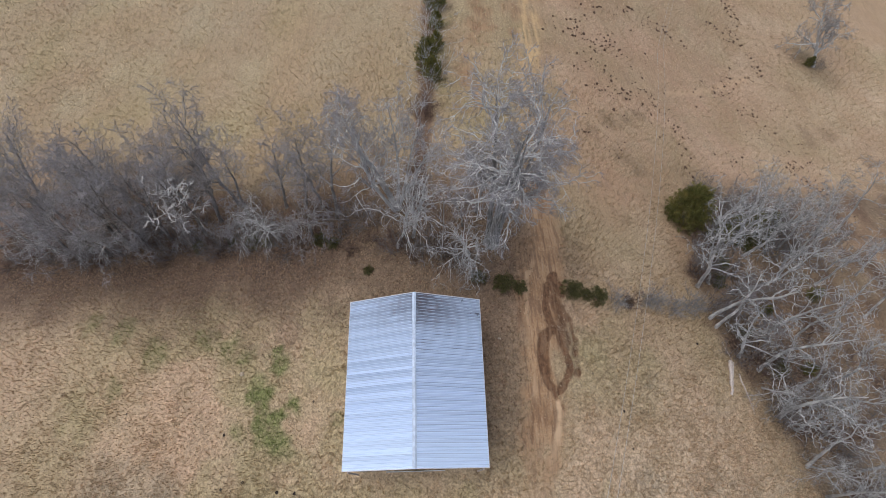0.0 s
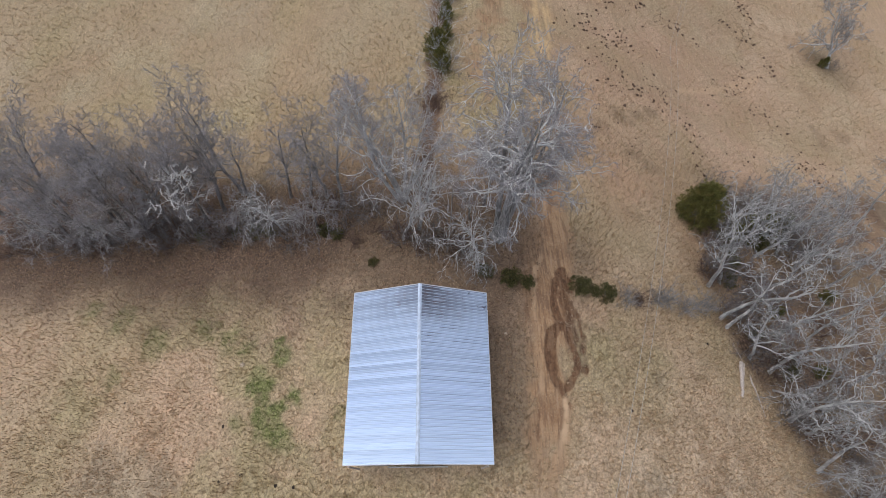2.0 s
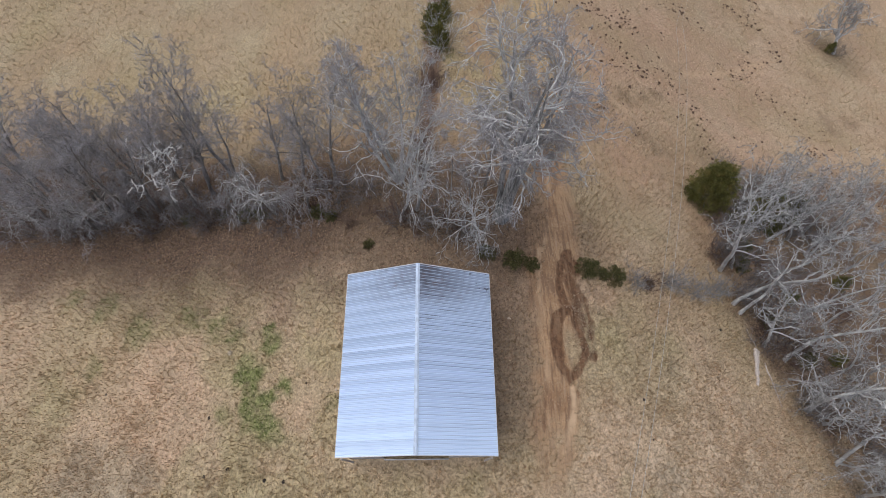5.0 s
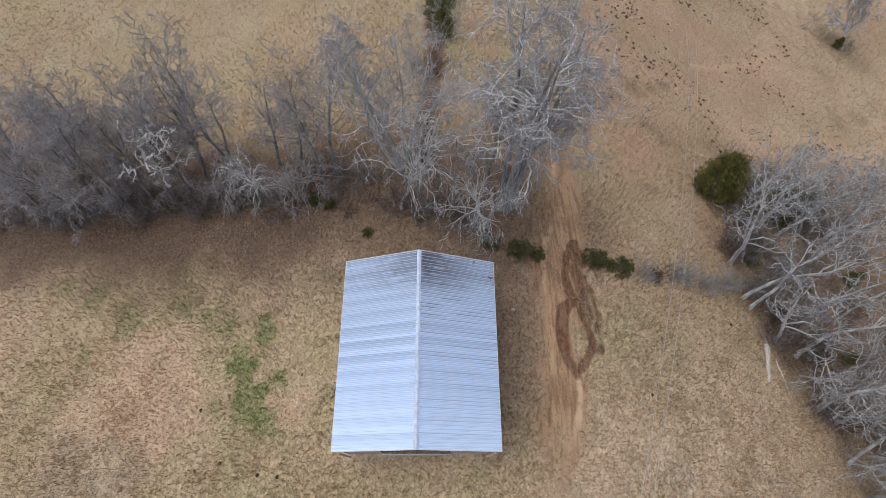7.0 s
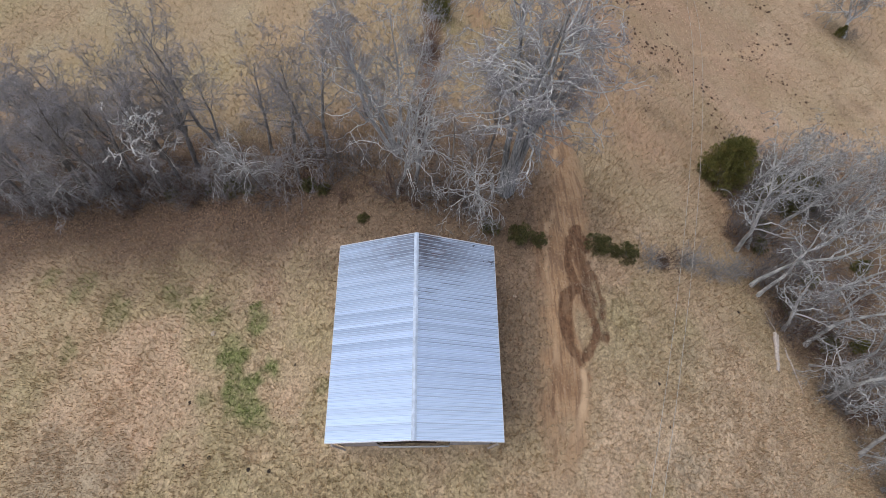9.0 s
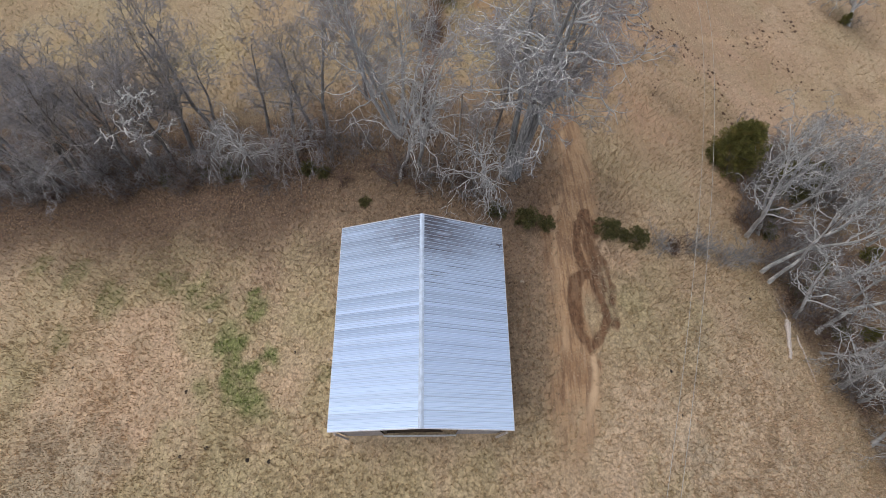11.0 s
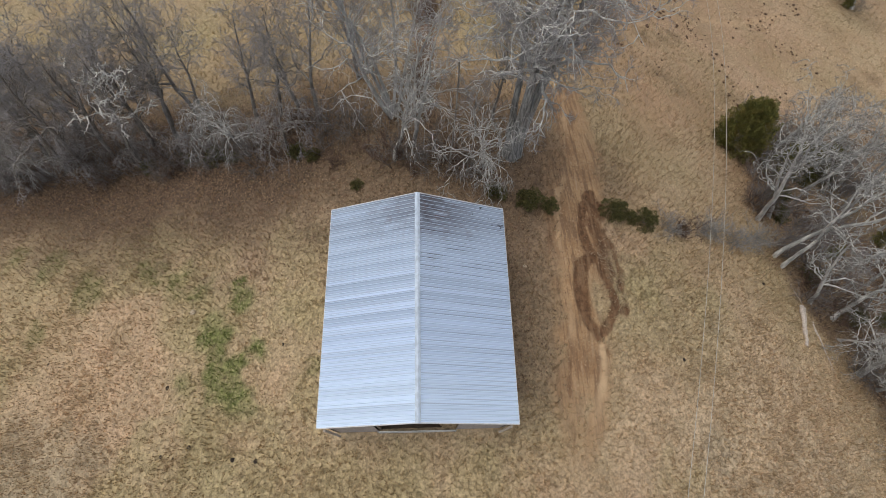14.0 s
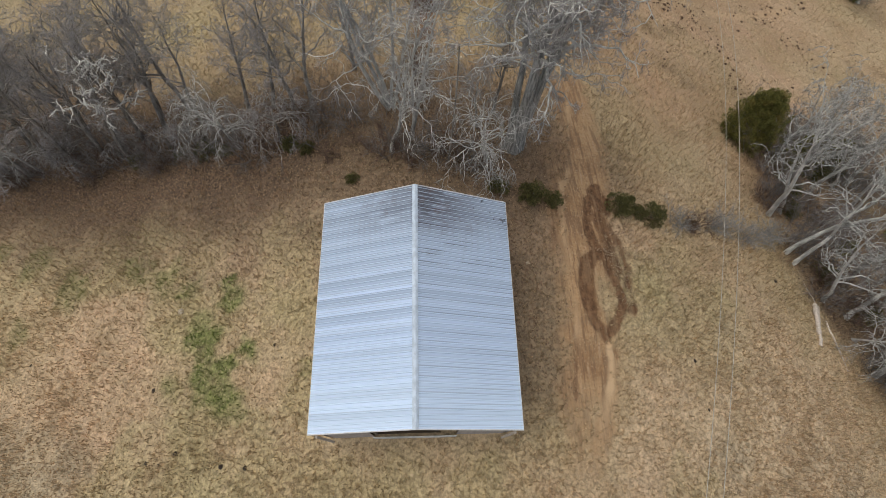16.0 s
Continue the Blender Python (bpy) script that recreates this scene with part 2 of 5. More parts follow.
def covers(x, y):
    """What covers the ground at (x, y): weights 0 to 1."""
    jag = 0.5 * ripple(x, y, 1.1, 1) + 0.35 * ripple(x, y, 0.4, 2)
    c = {}
    way = np.maximum.reduce([band(near_line(x, y, DIRT_WAY) + 0.8 * jag, 0.9, 1.6), 0.8 * band(near_line(x, y, LEFT_RUT) + 0.6 * jag, 0.35, 1.0) * np.clip(0.35 + (y + 1.5) / 4, 0, 1),
                             0.85 * band(near_line(x, y, RIGHT_RUT) + 0.5 * jag, 0.15, 0.75) * np.clip(0.55 + (y + 1.5) / 3, 0, 1) , 0.95 * band(near_line(x, y, FAR_WAY) + 0.8 * jag, 1.4, 2.4) * (0.5 + 0.5 * ripple(x, y, 3, 5)),
                             0.95 * band(near_line(x, y, FAR_CLAY) + 0.8 * jag, 0.5, 2.2) * np.clip(0.4 + ripple(x, y, 2, 6), 0, 1), 0.9 * band(near_line(x, y, FAR_CLAY_2) + 0.8 * jag, 0.3, 1.2) * np.clip(0.5 + ripple(x, y, 2, 7), 0, 1)])
    way = np.maximum(way, (0.34 + 0.26 * np.clip((y - 3) / 8, 0, 1)) * np.clip((x - 8.1 + 0.9 * jag) / 1.4, 0, 1) * np.clip((12.7 + 0.6 * jag - x) / 1.6, 0, 1) * np.clip((y + 2.5 + jag) / 6, 0, 1) * np.clip((24 - y) / 6, 0, 1))
    clay = 0.5 * band(np.maximum(18 - x, 0), 1, 5) * band(np.maximum(15 - y, 0), 1, 6) * np.clip(0.5 + 0.8 * ripple(x, y, 5, 28) + 0.4 * jag, 0, 1)
    way = way * (1 - 0.8 * band(np.hypot((x - 11.55) / 0.55, (y - 7.8) / 1.5) + 0.5 * jag, 0.5, 0.8))
    clay = np.maximum(clay, 0.42 * band(np.maximum(30 - y, 0), 1, 8) * np.clip(0.6 + 0.6 * ripple(x, y, 6, 38) + 0.3 * jag, 0, 1))
    bare = 0.8 * patches(x, y, [(9.2, 58.4, 1.8), (9.4, 56.5, 1.4), (7.5, 57, 1.5), (6.3, 49.4, 1.6), (14.2, 59.8, 1.8), (13.6, 61.6, 1.8), (6.6, 44, 1.3), (7.2, 53, 1.3), (8.0, 63, 1.6)], 70, 1.4)
    c["dirt"] = np.clip(np.maximum.reduce([way, clay, bare]), 0, 1)
    c["pale"] = np.clip(np.maximum(band(near_line(x, y, RIGHT_RUT) + 0.3 * jag, 0.06, 0.3) * np.clip((y + 0.3) / 2.5, 0, 1), 0.55 * band(near_line(x, y, LEFT_RUT) + 0.3 * jag, 0.05, 0.2) * np.clip(0.5 + ripple(x, y, 1.5, 8), 0, 1)), 0, 1)
    c["pale"] = np.maximum(c["pale"], 0.6 * band(near_line(x, y, HILL_TRAIL) + 0.5 * jag, 0.15, 0.8))
    c["straw"] = np.clip(band(near_line(x, y, FAR_STRAW) + 0.7 * jag, 0.8, 1.3) * np.clip(0.6 + 1.5 * ripple(x, 0.08 * y, 0.32, 9) + 0.6 * ripple(x, y, 1.5, 39), 0, 1), 0, 1)
    wet = np.maximum.reduce([band(near_line(x, y, LOOP_WEST) + 0.35 * jag, 0.16, 0.6), band(near_line(x, y, LOOP_EAST) + 0.3 * jag, 0.1, 0.5), band(near_line(x, y, MUD_EAST) + 0.5 * jag, 0.08, 0.6) * np.clip(0.65 + 0.7 * ripple(x, y, 0.8, 37), 0, 1),
                             0.7 * band(near_line(x, y, MUD_MID) + 0.35 * jag, 0.2, 0.5), 0.6 * band(np.abs(near_line(x, y, RIGHT_RUT) - 0.33) + 0.3 * jag, 0.02, 0.16) * np.clip((y - 0.3) / 2.5, 0, 1) * np.clip(0.5 + ripple(x, y, 0.9, 36), 0, 1), 0.55 * band(near_line(x, y, LEFT_RUT[:31]) + 0.3 * jag, 0.02, 0.18) * np.clip(ripple(x, y, 2.3, 10) + 0.5, 0, 1),
                             0.3 * band(near_line(x, y, GRASSED_RUT) + 0.4 * jag, 0.05, 0.4), 0.5 * band(near_line(x, y, [(9.3, 13.7), (8.9, 11.9), (8.6, 10.8)]) + 0.4 * jag, 0.15, 0.6)])
    c["mud"] = np.clip(wet, 0, 1)
    hedge = near_line(x, y, HEDGE_FOOT)
    litter = np.maximum(band(np.where(y > np.interp(x, [p[0] for p in HEDGE_FOOT], [p[1] for p in HEDGE_FOOT]), hedge * np.interp(x, [-40, -12], [0.55, 1.0]), hedge * np.interp(x, [-45, -25], [1.15, 0.95])) + 1.2 * ripple(x, y, 2.5, 11) + 1.6 * jag, 3.2, 9.5), 0 * x)
    litter = litter * np.interp(x, [-12, -4], [1.0, 0.75])
    litter = np.maximum(litter, band(near_line(x, y, FENCE_ROW) + 0.8 * jag, 0.5, 0.9))
    litter = np.maximum(litter, 0.6 * band(np.hypot((x - 2.5) / 1.7, y - 17.6) + jag, 1.8, 3.2))
    # leaf litter round the barn, its tone also painting the barn's soft shade
    litter = np.maximum(litter, 0.58 * band(near_line(x, y, [(-9, 18), (0, 15.5), (6.2, 14), (6.8, 8.5), (6.4, 4)]) + 1.8 * jag, 0.8, 4.0))
    inside = np.interp(y, [p[1] for p in WOOD_EDGE][::-1], [p[0] for p in WOOD_EDGE][::-1])
    wood = np.clip((x - inside + 0.8 + jag) / 2.0, 0, 1) * band(np.maximum(y - 30 - 0.15 * (x - 28), 0) + jag, 1, 6) * band(np.maximum(x - 72, 0), 1, 12)
    c["litter"] = np.clip(np.maximum(litter, 0.9 * wood * (0.75 + 0.5 * ripple(x, y, 2.6, 24))), 0, 1)
    c["green"] = np.clip(np.maximum(patches(x, y, GREEN_SPOTS, 12, 0.9), 0.62 * patches(x, y, FAINT_GREEN, 62)) * (0.8 + 0.4 * ripple(x, y, 0.5, 13)), 0, 1)
    c["pink"] = np.where(y > 26, 1.0, 0.65) * patches(x, y, PINK_SPOTS, 64, 1.6)
    c["grey"] = 0.85 * patches(x, y, GREY_SPOTS, 66, 1.2)
    c["grey"] = np.maximum(c["grey"], 0.72 * band(np.maximum(31 - y, 0), 1, 5) * band(np.maximum(x - 1, 0), 0.5, 2) * np.clip(0.8 + 0.5 * ripple(x, y, 6, 44), 0, 1))
    c["shade_damp"] = 0.85 * patches(x, y, SHADE_DAMP_SPOTS, 68, 1.2)
    moss = 0.65 * patches(x, y, OLIVE_SPOTS, 29, 1.3)
    moss = np.maximum(moss, 0.5 * band(np.hypot((x - 12) / 1.0, (y - 52) / 2.0) + 2 * ripple(x, y, 3, 15), 2.0, 5))
    moss = np.maximum(moss, 0.45 * band(np.abs(x - 18) + 2 * ripple(x, y, 2, 16), 1.0, 4.0) * band(np.abs(y - 10), 3, 5))
    moss = np.maximum(moss, 0.62 * band(np.maximum(30 - y, 0) + 2 * ripple(x, y, 4, 18), 1, 4) * band(np.maximum(x + 1, 0), 0.5, 1.5) * (0.75 + 0.5 * ripple(x, y, 9, 19)))
    moss = np.maximum(moss, 0.6 * band(np.abs(x - 7.5) + ripple(x, y, 2, 23), 4.0, 2.5) * band(np.maximum(32 - y, 0), 1, 6))
    bleach = np.maximum(0.9 * band(np.hypot((x - 24) / 1.5, y + 1.0) + 2.0 * ripple(x, y, 3.5, 25), 3.0, 7.0), 0.3 * band(np.hypot((x + 24) / 2.4, y - 5.0) + 2.6 * ripple(x, y, 2.2, 26), 1.5, 6.0))
    bleach = np.maximum(bleach, np.clip((x - 52 + 8 * ripple(x, y, 9, 43)) / 20, 0, 0.55) * np.clip((y - 34) / 10, 0, 1))
    c["bleach"] = np.clip(bleach + 0.35 * np.clip(ripple(x, y, 5, 27), 0, 1), 0, 1)
    c["olive"] = np.clip(moss + 0.55 * np.clip(ripple(x, y, 7, 17) * 1.3 - 0.15, 0, 1), 0, 1)
    return c


COVERS = ("dirt", "pale", "straw", "mud", "litter", "green", "olive", "bleach", "pink", "grey", "shade_damp")


def scaled(n, l, colour, fac):
    v = n.new("ShaderNodeVectorMath")
    v.operation = "SCALE"
    l.new(colour, v.inputs[0])
    l.new(fac, v.inputs["Scale"])
    return v.outputs[0]


def field_colour(n, l, c):
    """Winter pasture: bleached tan, pinkish and olive stretches, then thatch and straw flecks at a hand's width."""
    big, mid = noise_of(n, l, c, 0.06, 4, 0.55), noise_of(n, l, c, 0.45, 5, 0.6)
    clump, speck = noise_of(n, l, c, 3.0, 5, 0.7), noise_of(n, l, c, 6.5, 4, 0.75)
    colour = mix(n, l, ramp(n, l, big, 0.38, 0.62), (0.385, 0.292, 0.182), (0.405, 0.288, 0.19))
    tuft = noise_of(n, l, c, 1.3, 5, 0.65)
    colour = mix(n, l, ramp(n, l, mid, 0.42, 0.66, 0, 0.4), colour, (0.27, 0.215, 0.128))
    colour = mix(n, l, ramp(n, l, tuft, 0.54, 0.7, 0, 0.25), colour, (0.25, 0.195, 0.115))
    colour = mix(n, l, ramp(n, l, tuft, 0.46, 0.34, 0, 0.3), colour, (0.48, 0.37, 0.245))
    colour = mix(n, l, times(n, l, attribute(n, "pink"), ramp(n, l, mid, 0.3, 0.62, 0.8, 0.45)), colour, (0.475, 0.318, 0.212))
    colour = mix(n, l, times(n, l, attribute(n, "grey"), 0.75), colour, (0.29, 0.238, 0.17))
    colour = mix(n, l, times(n, l, attribute(n, "bleach"), times(n, l, ramp(n, l, clump, 0.3, 0.6, 0.4, 0.95), ramp(n, l, mid, 0.38, 0.62, 1.0, 0.35))), colour, (0.5, 0.385, 0.26))
    colour = mix(n, l, times(n, l, attribute(n, "olive"), 0.7), colour, mix(n, l, ramp(n, l, clump, 0.3, 0.7), (0.25, 0.212, 0.105), (0.36, 0.3, 0.165)))
    colour = mix(n, l, times(n, l, attribute(n, "shade_damp"), 0.75), colour, (0.17, 0.125, 0.075))
    colour = mix(n, l, times(n, l, attribute(n, "green"), 0.95), colour, mix(n, l, ramp(n, l, clump, 0.3, 0.7), (0.1, 0.118, 0.036), (0.18, 0.19, 0.07)))
    fleck = noise_of(n, l, c, 1.0, 3, 0.6, (9.5, 5.5, 5.5))
    colour = scaled(n, l, colour, ramp(n, l, clump, 0.3, 0.7, 0.86, 1.2))
    colour = scaled(n, l, colour, ramp(n, l, speck, 0.34, 0.66, 0.72, 1.38))
    colour = mix(n, l, ramp(n, l, fleck, 0.56, 0.68, 0, 0.5), colour, (0.63, 0.49, 0.34))
    colour = mix(n, l, ramp(n, l, fleck, 0.43, 0.33, 0, 0.45), colour, (0.15, 0.112, 0.066))
    return colour, mid, clump, speck


def ground_material():
    m, n, l, b = mat("pasture_soil_and_litter", 0.95)
    c = coords_of(n)
    colour, mid, clump, speck = field_colour(n, l, c)
    leaf = mix(n, l, ramp(n, l, clump, 0.35, 0.7), (0.07, 0.047, 0.034), (0.19, 0.128, 0.09))
    leaf = mix(n, l, ramp(n, l, speck, 0.5, 0.72, 0, 0.7), leaf, (0.05, 0.032, 0.022))
    colour = mix(n, l, attribute(n, "litter"), colour, leaf)
    soil = mix(n, l, ramp(n, l, mid, 0.35, 0.65), (0.29, 0.168, 0.087), (0.42, 0.265, 0.145))
    lines = noise_of(n, l, c, 1.0, 4, 0.6, (4.5, 0.35, 1.0))
    soil = mix(n, l, ramp(n, l, lines, 0.48, 0.6, 0, 0.75), soil, (0.18, 0.102, 0.06))
    soil = mix(n, l, ramp(n, l, lines, 0.46, 0.3, 0, 0.55), soil, (0.47, 0.33, 0.22))
    soil = mix(n, l, ramp(n, l, speck, 0.5, 0.68, 0, 0.6), soil, (0.17, 0.1, 0.06))
    soil = mix(n, l, ramp(n, l, speck, 0.46, 0.3, 0, 0.6), soil, (0.56, 0.42, 0.28))
    colour = mix(n, l, times(n, l, attribute(n, "dirt"), ramp(n, l, clump, 0.25, 0.6, 0.7, 1.0)), colour, soil)
    colour = mix(n, l, attribute(n, "straw"), colour, mix(n, l, ramp(n, l, clump, 0.3, 0.7), (0.42, 0.28, 0.14), (0.62, 0.44, 0.24)))
    colour = mix(n, l, times(n, l, attribute(n, "pale"), 0.95), colour, (0.56, 0.39, 0.24))
    wet = mix(n, l, ramp(n, l, clump, 0.35, 0.7), (0.105, 0.054, 0.029), (0.21, 0.115, 0.062))
    colour = mix(n, l, times(n, l, ramp(n, l, times(n, l, attribute(n, "mud"), times(n, l, times(n, l, clump, speck, "ADD"), 0.35, "SUBTRACT"), "MULTIPLY"), 0.15, 0.46), ramp(n, l, lines, 0.36, 0.58, 0.7, 1.0)), colour, wet)
    l.new(colour, b.inputs["Base Color"])
    bump(n, l, b, times(n, l, clump, speck, "ADD"), 0.6, 0.12)
    return m


def grass_material():
    """Dry blades, lit through from behind as thin straw is."""
    m, n, l, b = mat("dry_grass", 0.85)
    colour, mid, clump, speck = field_colour(n, l, coords_of(n))
    colour = mix(n, l, 0.35, colour, (0.7, 0.53, 0.36))
    colour = mix(n, l, ramp(n, l, island_of(n), 0.5, 0.95, 0.0, 0.85), colour, (0.84, 0.67, 0.48))
    colour = mix(n, l, ramp(n, l, island_of(n), 0.25, 0.05, 0.0, 0.5), colour, (0.3, 0.23, 0.14))
    colour = mix(n, l, times(n, l, attribute(n, "litter"), 0.75), colour, (0.25, 0.16, 0.1))
    colour = mix(n, l, times(n, l, attribute(n, "olive"), 0.5), colour, (0.4, 0.33, 0.19))
    colour = mix(n, l, times(n, l, attribute(n, "green"), 0.95), colour, (0.17, 0.21, 0.06))
    l.new(colour, b.inputs["Base Color"])
    thin = n.new("ShaderNodeBsdfTranslucent")
    l.new(colour, thin.inputs["Color"])
    both = n.new("ShaderNodeMixShader")
    both.inputs[0].default_value = 0.45
    l.new(b.outputs[0], both.inputs[1])
    l.new(thin.outputs[0], both.inputs[2])
    l.new(both.outputs[0], n["Material Output"].inputs["Surface"])
    return m


GROUND, GRASS = ground_material(), grass_material()


def sheet_metal():
    m, n, l, b = mat("galvanised_roof_sheet", 0.5, 0.05)
    c = coords_of(n)
    sep = n.new("ShaderNodeSeparateXYZ")
    l.new(c, sep.inputs[0])
    x, y = sep.outputs[0], sep.outputs[1]

    def math_of(op, a, second=None):
        made = n.new("ShaderNodeMath")
        made.operation = op
        l.new(a, made.inputs[0])
        if isinstance(second, (int, float)):
            made.inputs[1].default_value = second
        elif second is not None:
            l.new(second, made.inputs[1])
        return made.outputs[0]

    streak = noise_of(n, l, c, 1.0, 5, 0.65, (0.03, 3.4, 0.03))
    fine = noise_of(n, l, c, 1.0, 4, 0.6, (1.6, 26.0, 1.6))
    broad = noise_of(n, l, c, 1.0, 2, 0.5, (0.006, 0.9, 0.006))
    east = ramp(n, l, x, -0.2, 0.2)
    # each sheet dulls from one lap to the next, some more than others
    lap = math_of("FRACT", math_of("DIVIDE", math_of("ADD", y, 0.05), 0.9269))
    dull = times(n, l, ramp(n, l, lap, 0.0, 0.95, 0.0, 1.0), ramp(n, l, random_of(n), 0.1, 0.9, 0.35, 1.0))
    base = mix(n, l, random_of(n), (0.56, 0.69, 0.93), (0.64, 0.77, 1.0))
    base = mix(n, l, ramp(n, l, broad, 0.44, 0.58, 0, 0.45), base, (0.46, 0.575, 0.76))
    base = mix(n, l, times(n, l, dull, 0.97), base, (0.29, 0.37, 0.53))
    base = mix(n, l, ramp(n, l, streak, 0.45, 0.63, 0, 0.45), base, (0.42, 0.51, 0.65))
    base = mix(n, l, ramp(n, l, fine, 0.5, 0.72, 0, 0.16), base, (0.36, 0.4, 0.48))
    # east slope painted darker, as the side turned away from the sun
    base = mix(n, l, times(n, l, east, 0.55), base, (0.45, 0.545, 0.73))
    # tone deepens towards the back end and pales at the front
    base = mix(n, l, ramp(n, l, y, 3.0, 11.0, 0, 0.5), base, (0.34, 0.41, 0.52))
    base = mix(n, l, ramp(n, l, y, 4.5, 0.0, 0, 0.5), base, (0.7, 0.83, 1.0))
    # shade lines painted in the pans beside the ribs, broken from bay to bay
    bay = math_of("SNAP", y, 0.2318)
    spot = n.new("ShaderNodeCombineXYZ")
    l.new(x, spot.inputs[0])
    l.new(bay, spot.inputs[1])
    each = noise_of(n, l, spot.outputs[0], 1.0, 3, 0.6, (0.14, 9.0, 1.0))
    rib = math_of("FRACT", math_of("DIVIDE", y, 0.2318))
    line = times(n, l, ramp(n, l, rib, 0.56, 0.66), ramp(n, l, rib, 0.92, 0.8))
    rib_shade = times(n, l, ramp(n, l, x, -0.3, 0.3, 0.38, 0.72), ramp(n, l, each, 0.38, 0.58, 0.2, 1.0))
    base = mix(n, l, times(n, l, times(n, l, line, rib_shade), ramp(n, l, y, 0.0, 8.0, 0.5, 1.0)), base, (0.17, 0.2, 0.27))
    # rib tops painted paler, a highlight put into the colour
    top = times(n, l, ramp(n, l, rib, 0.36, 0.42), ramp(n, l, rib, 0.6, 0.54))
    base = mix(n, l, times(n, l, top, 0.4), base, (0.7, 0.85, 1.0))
    # grime left by the overhanging trees at the back end, bay by bay, heavier near the ridge
    inner = math_of("ABSOLUTE", x)
    patch = noise_of(n, l, spot.outputs[0], 1.0, 4, 0.6, (0.4, 8.0, 1.0))
    ridge = ramp(n, l, inner, 4.4, 0.3, 0.3, 1.0)
    end = ramp(n, l, y, 8.6, 11.0)
    grime = times(n, l, times(n, l, end, ramp(n, l, patch, 0.36, 0.48, 0.45, 1.0)), times(n, l, ridge, ramp(n, l, x, -0.3, 0.3, 0.62, 1.0)))
    far = times(n, l, times(n, l, ramp(n, l, y, 6.2, 9.0), ramp(n, l, patch, 0.45, 0.58)), times(n, l, east, times(n, l, ridge, ramp(n, l, line, 0, 1, 0.2, 1.0))))
    grime = math_of("MAXIMUM", grime, times(n, l, far, 0.9))
    grime = times(n, l, times(n, l, grime, ramp(n, l, fine, 0.25, 0.6, 0.6, 1.0)), ramp(n, l, top, 0.0, 1.0, 1.0, 0.4))
    base = mix(n, l, times(n, l, grime, 0.96), base, (0.07, 0.064, 0.076))
    blot = noise_of(n, l, c, 2.6, 4, 0.6)
    base = mix(n, l, times(n, l, times(n, l, ramp(n, l, x, 2.2, 3.2), ramp(n, l, y, 10.0, 10.6)), ramp(n, l, blot, 0.63, 0.67, 0, 0.8)), base, (0.03, 0.03, 0.034))
    rust = noise_of(n, l, c, 1.6, 4, 0.6)
    base = mix(n, l, times(n, l, grime, ramp(n, l, rust, 0.5, 0.68, 0, 0.6)), base, (0.15, 0.1, 0.095))
    l.new(base, b.inputs["Base Color"])
    l.new(times(n, l, times(n, l, grime, 0.3), 0.6, "ADD"), b.inputs["Roughness"])
    bump(n, l, b, fine, 0.06, 0.01)
    return m


ROOF = sheet_metal()
TRIM = simple("white_painted_trim", (0.6, 0.6, 0.62), (0.78, 0.78, 0.8), 2.0, 0.5, 0.1, None, 0.05)
RIDGE = simple("ridge_metal", (0.48, 0.56, 0.68), (0.62, 0.71, 0.84), 0.8, 0.5, 0.1, (1, 0.6, 1), 0.0)
SIDING = simple("grey_wall_metal", (0.42, 0.41, 0.45), (0.56, 0.54, 0.58), 1.2, 0.5, 0.3, (6, 6, 0.6), 0.05)
TIMBER = simple("weathered_timber", (0.2, 0.16, 0.125), (0.36, 0.31, 0.26), 5.0, 0.9, 0.0, (6, 6, 0.7), 0.3)
TIMBER_PALE = simple("bleached_timber", (0.48, 0.42, 0.38), (0.68, 0.61, 0.55), 4.0, 0.9, 0.0, (6, 6, 0.7), 0.2)
GALV = simple("galvanised_tube", (0.5, 0.51, 0.52), (0.66, 0.67, 0.68), 8.0, 0.4, 0.7, None, 0.03)
FLOOR = simple("trodden_barn_floor", (0.07, 0.05, 0.036), (0.13, 0.095, 0.07), 1.5, 0.95)
BARK_PALE = simple("pale_grey_bark", (0.38, 0.375, 0.365), (0.9, 0.885, 0.86), 1.6, 0.9, 0, (2, 2, 0.5), 0.5, 0.4)
BARK_WOOD = simple("grey_wood_bark", (0.32, 0.315, 0.305), (0.82, 0.81, 0.78), 1.6, 0.9, 0, (2, 2, 0.5), 0.5, 0.4)
BARK_OLD = simple("furrowed_grey_bark", (0.19, 0.19, 0.185), (0.6, 0.59, 0.575), 3.0, 0.95, 0, (3, 3, 0.25), 0.9, 0.2)
BARK_WHITE = simple("bleached_white_bark", (0.66, 0.65, 0.63), (0.86, 0.84, 0.81), 4.0, 0.9, 0, (2, 2, 0.5), 0.4, 0.2)
BARK_GREY = simple("grey_brown_bark", (0.2, 0.18, 0.165), (0.54, 0.51, 0.48), 1.8, 0.95, 0, (2, 2, 0.5), 0.5, 0.4)
BARK_BROWN = simple("brown_bark", (0.15, 0.128, 0.11), (0.46, 0.425, 0.39), 2.2, 0.95, 0, (2, 2, 0.5), 0.5, 0.35)
TWIG_PALE = simple("pale_twigs", (0.25, 0.235, 0.225), (0.52, 0.5, 0.48), 1.0, 0.9, 0, None, 0.1, 0.4)
TWIG_WOOD = simple("wood_twigs", (0.13, 0.12, 0.12), (0.34, 0.325, 0.32), 1.0, 0.9, 0, None, 0.1, 0.4)
TWIG_GREY = simple("grey_brown_twigs", (0.25, 0.235, 0.245), (0.5, 0.475, 0.49), 1.0, 0.9, 0, None, 0.1, 0.4)
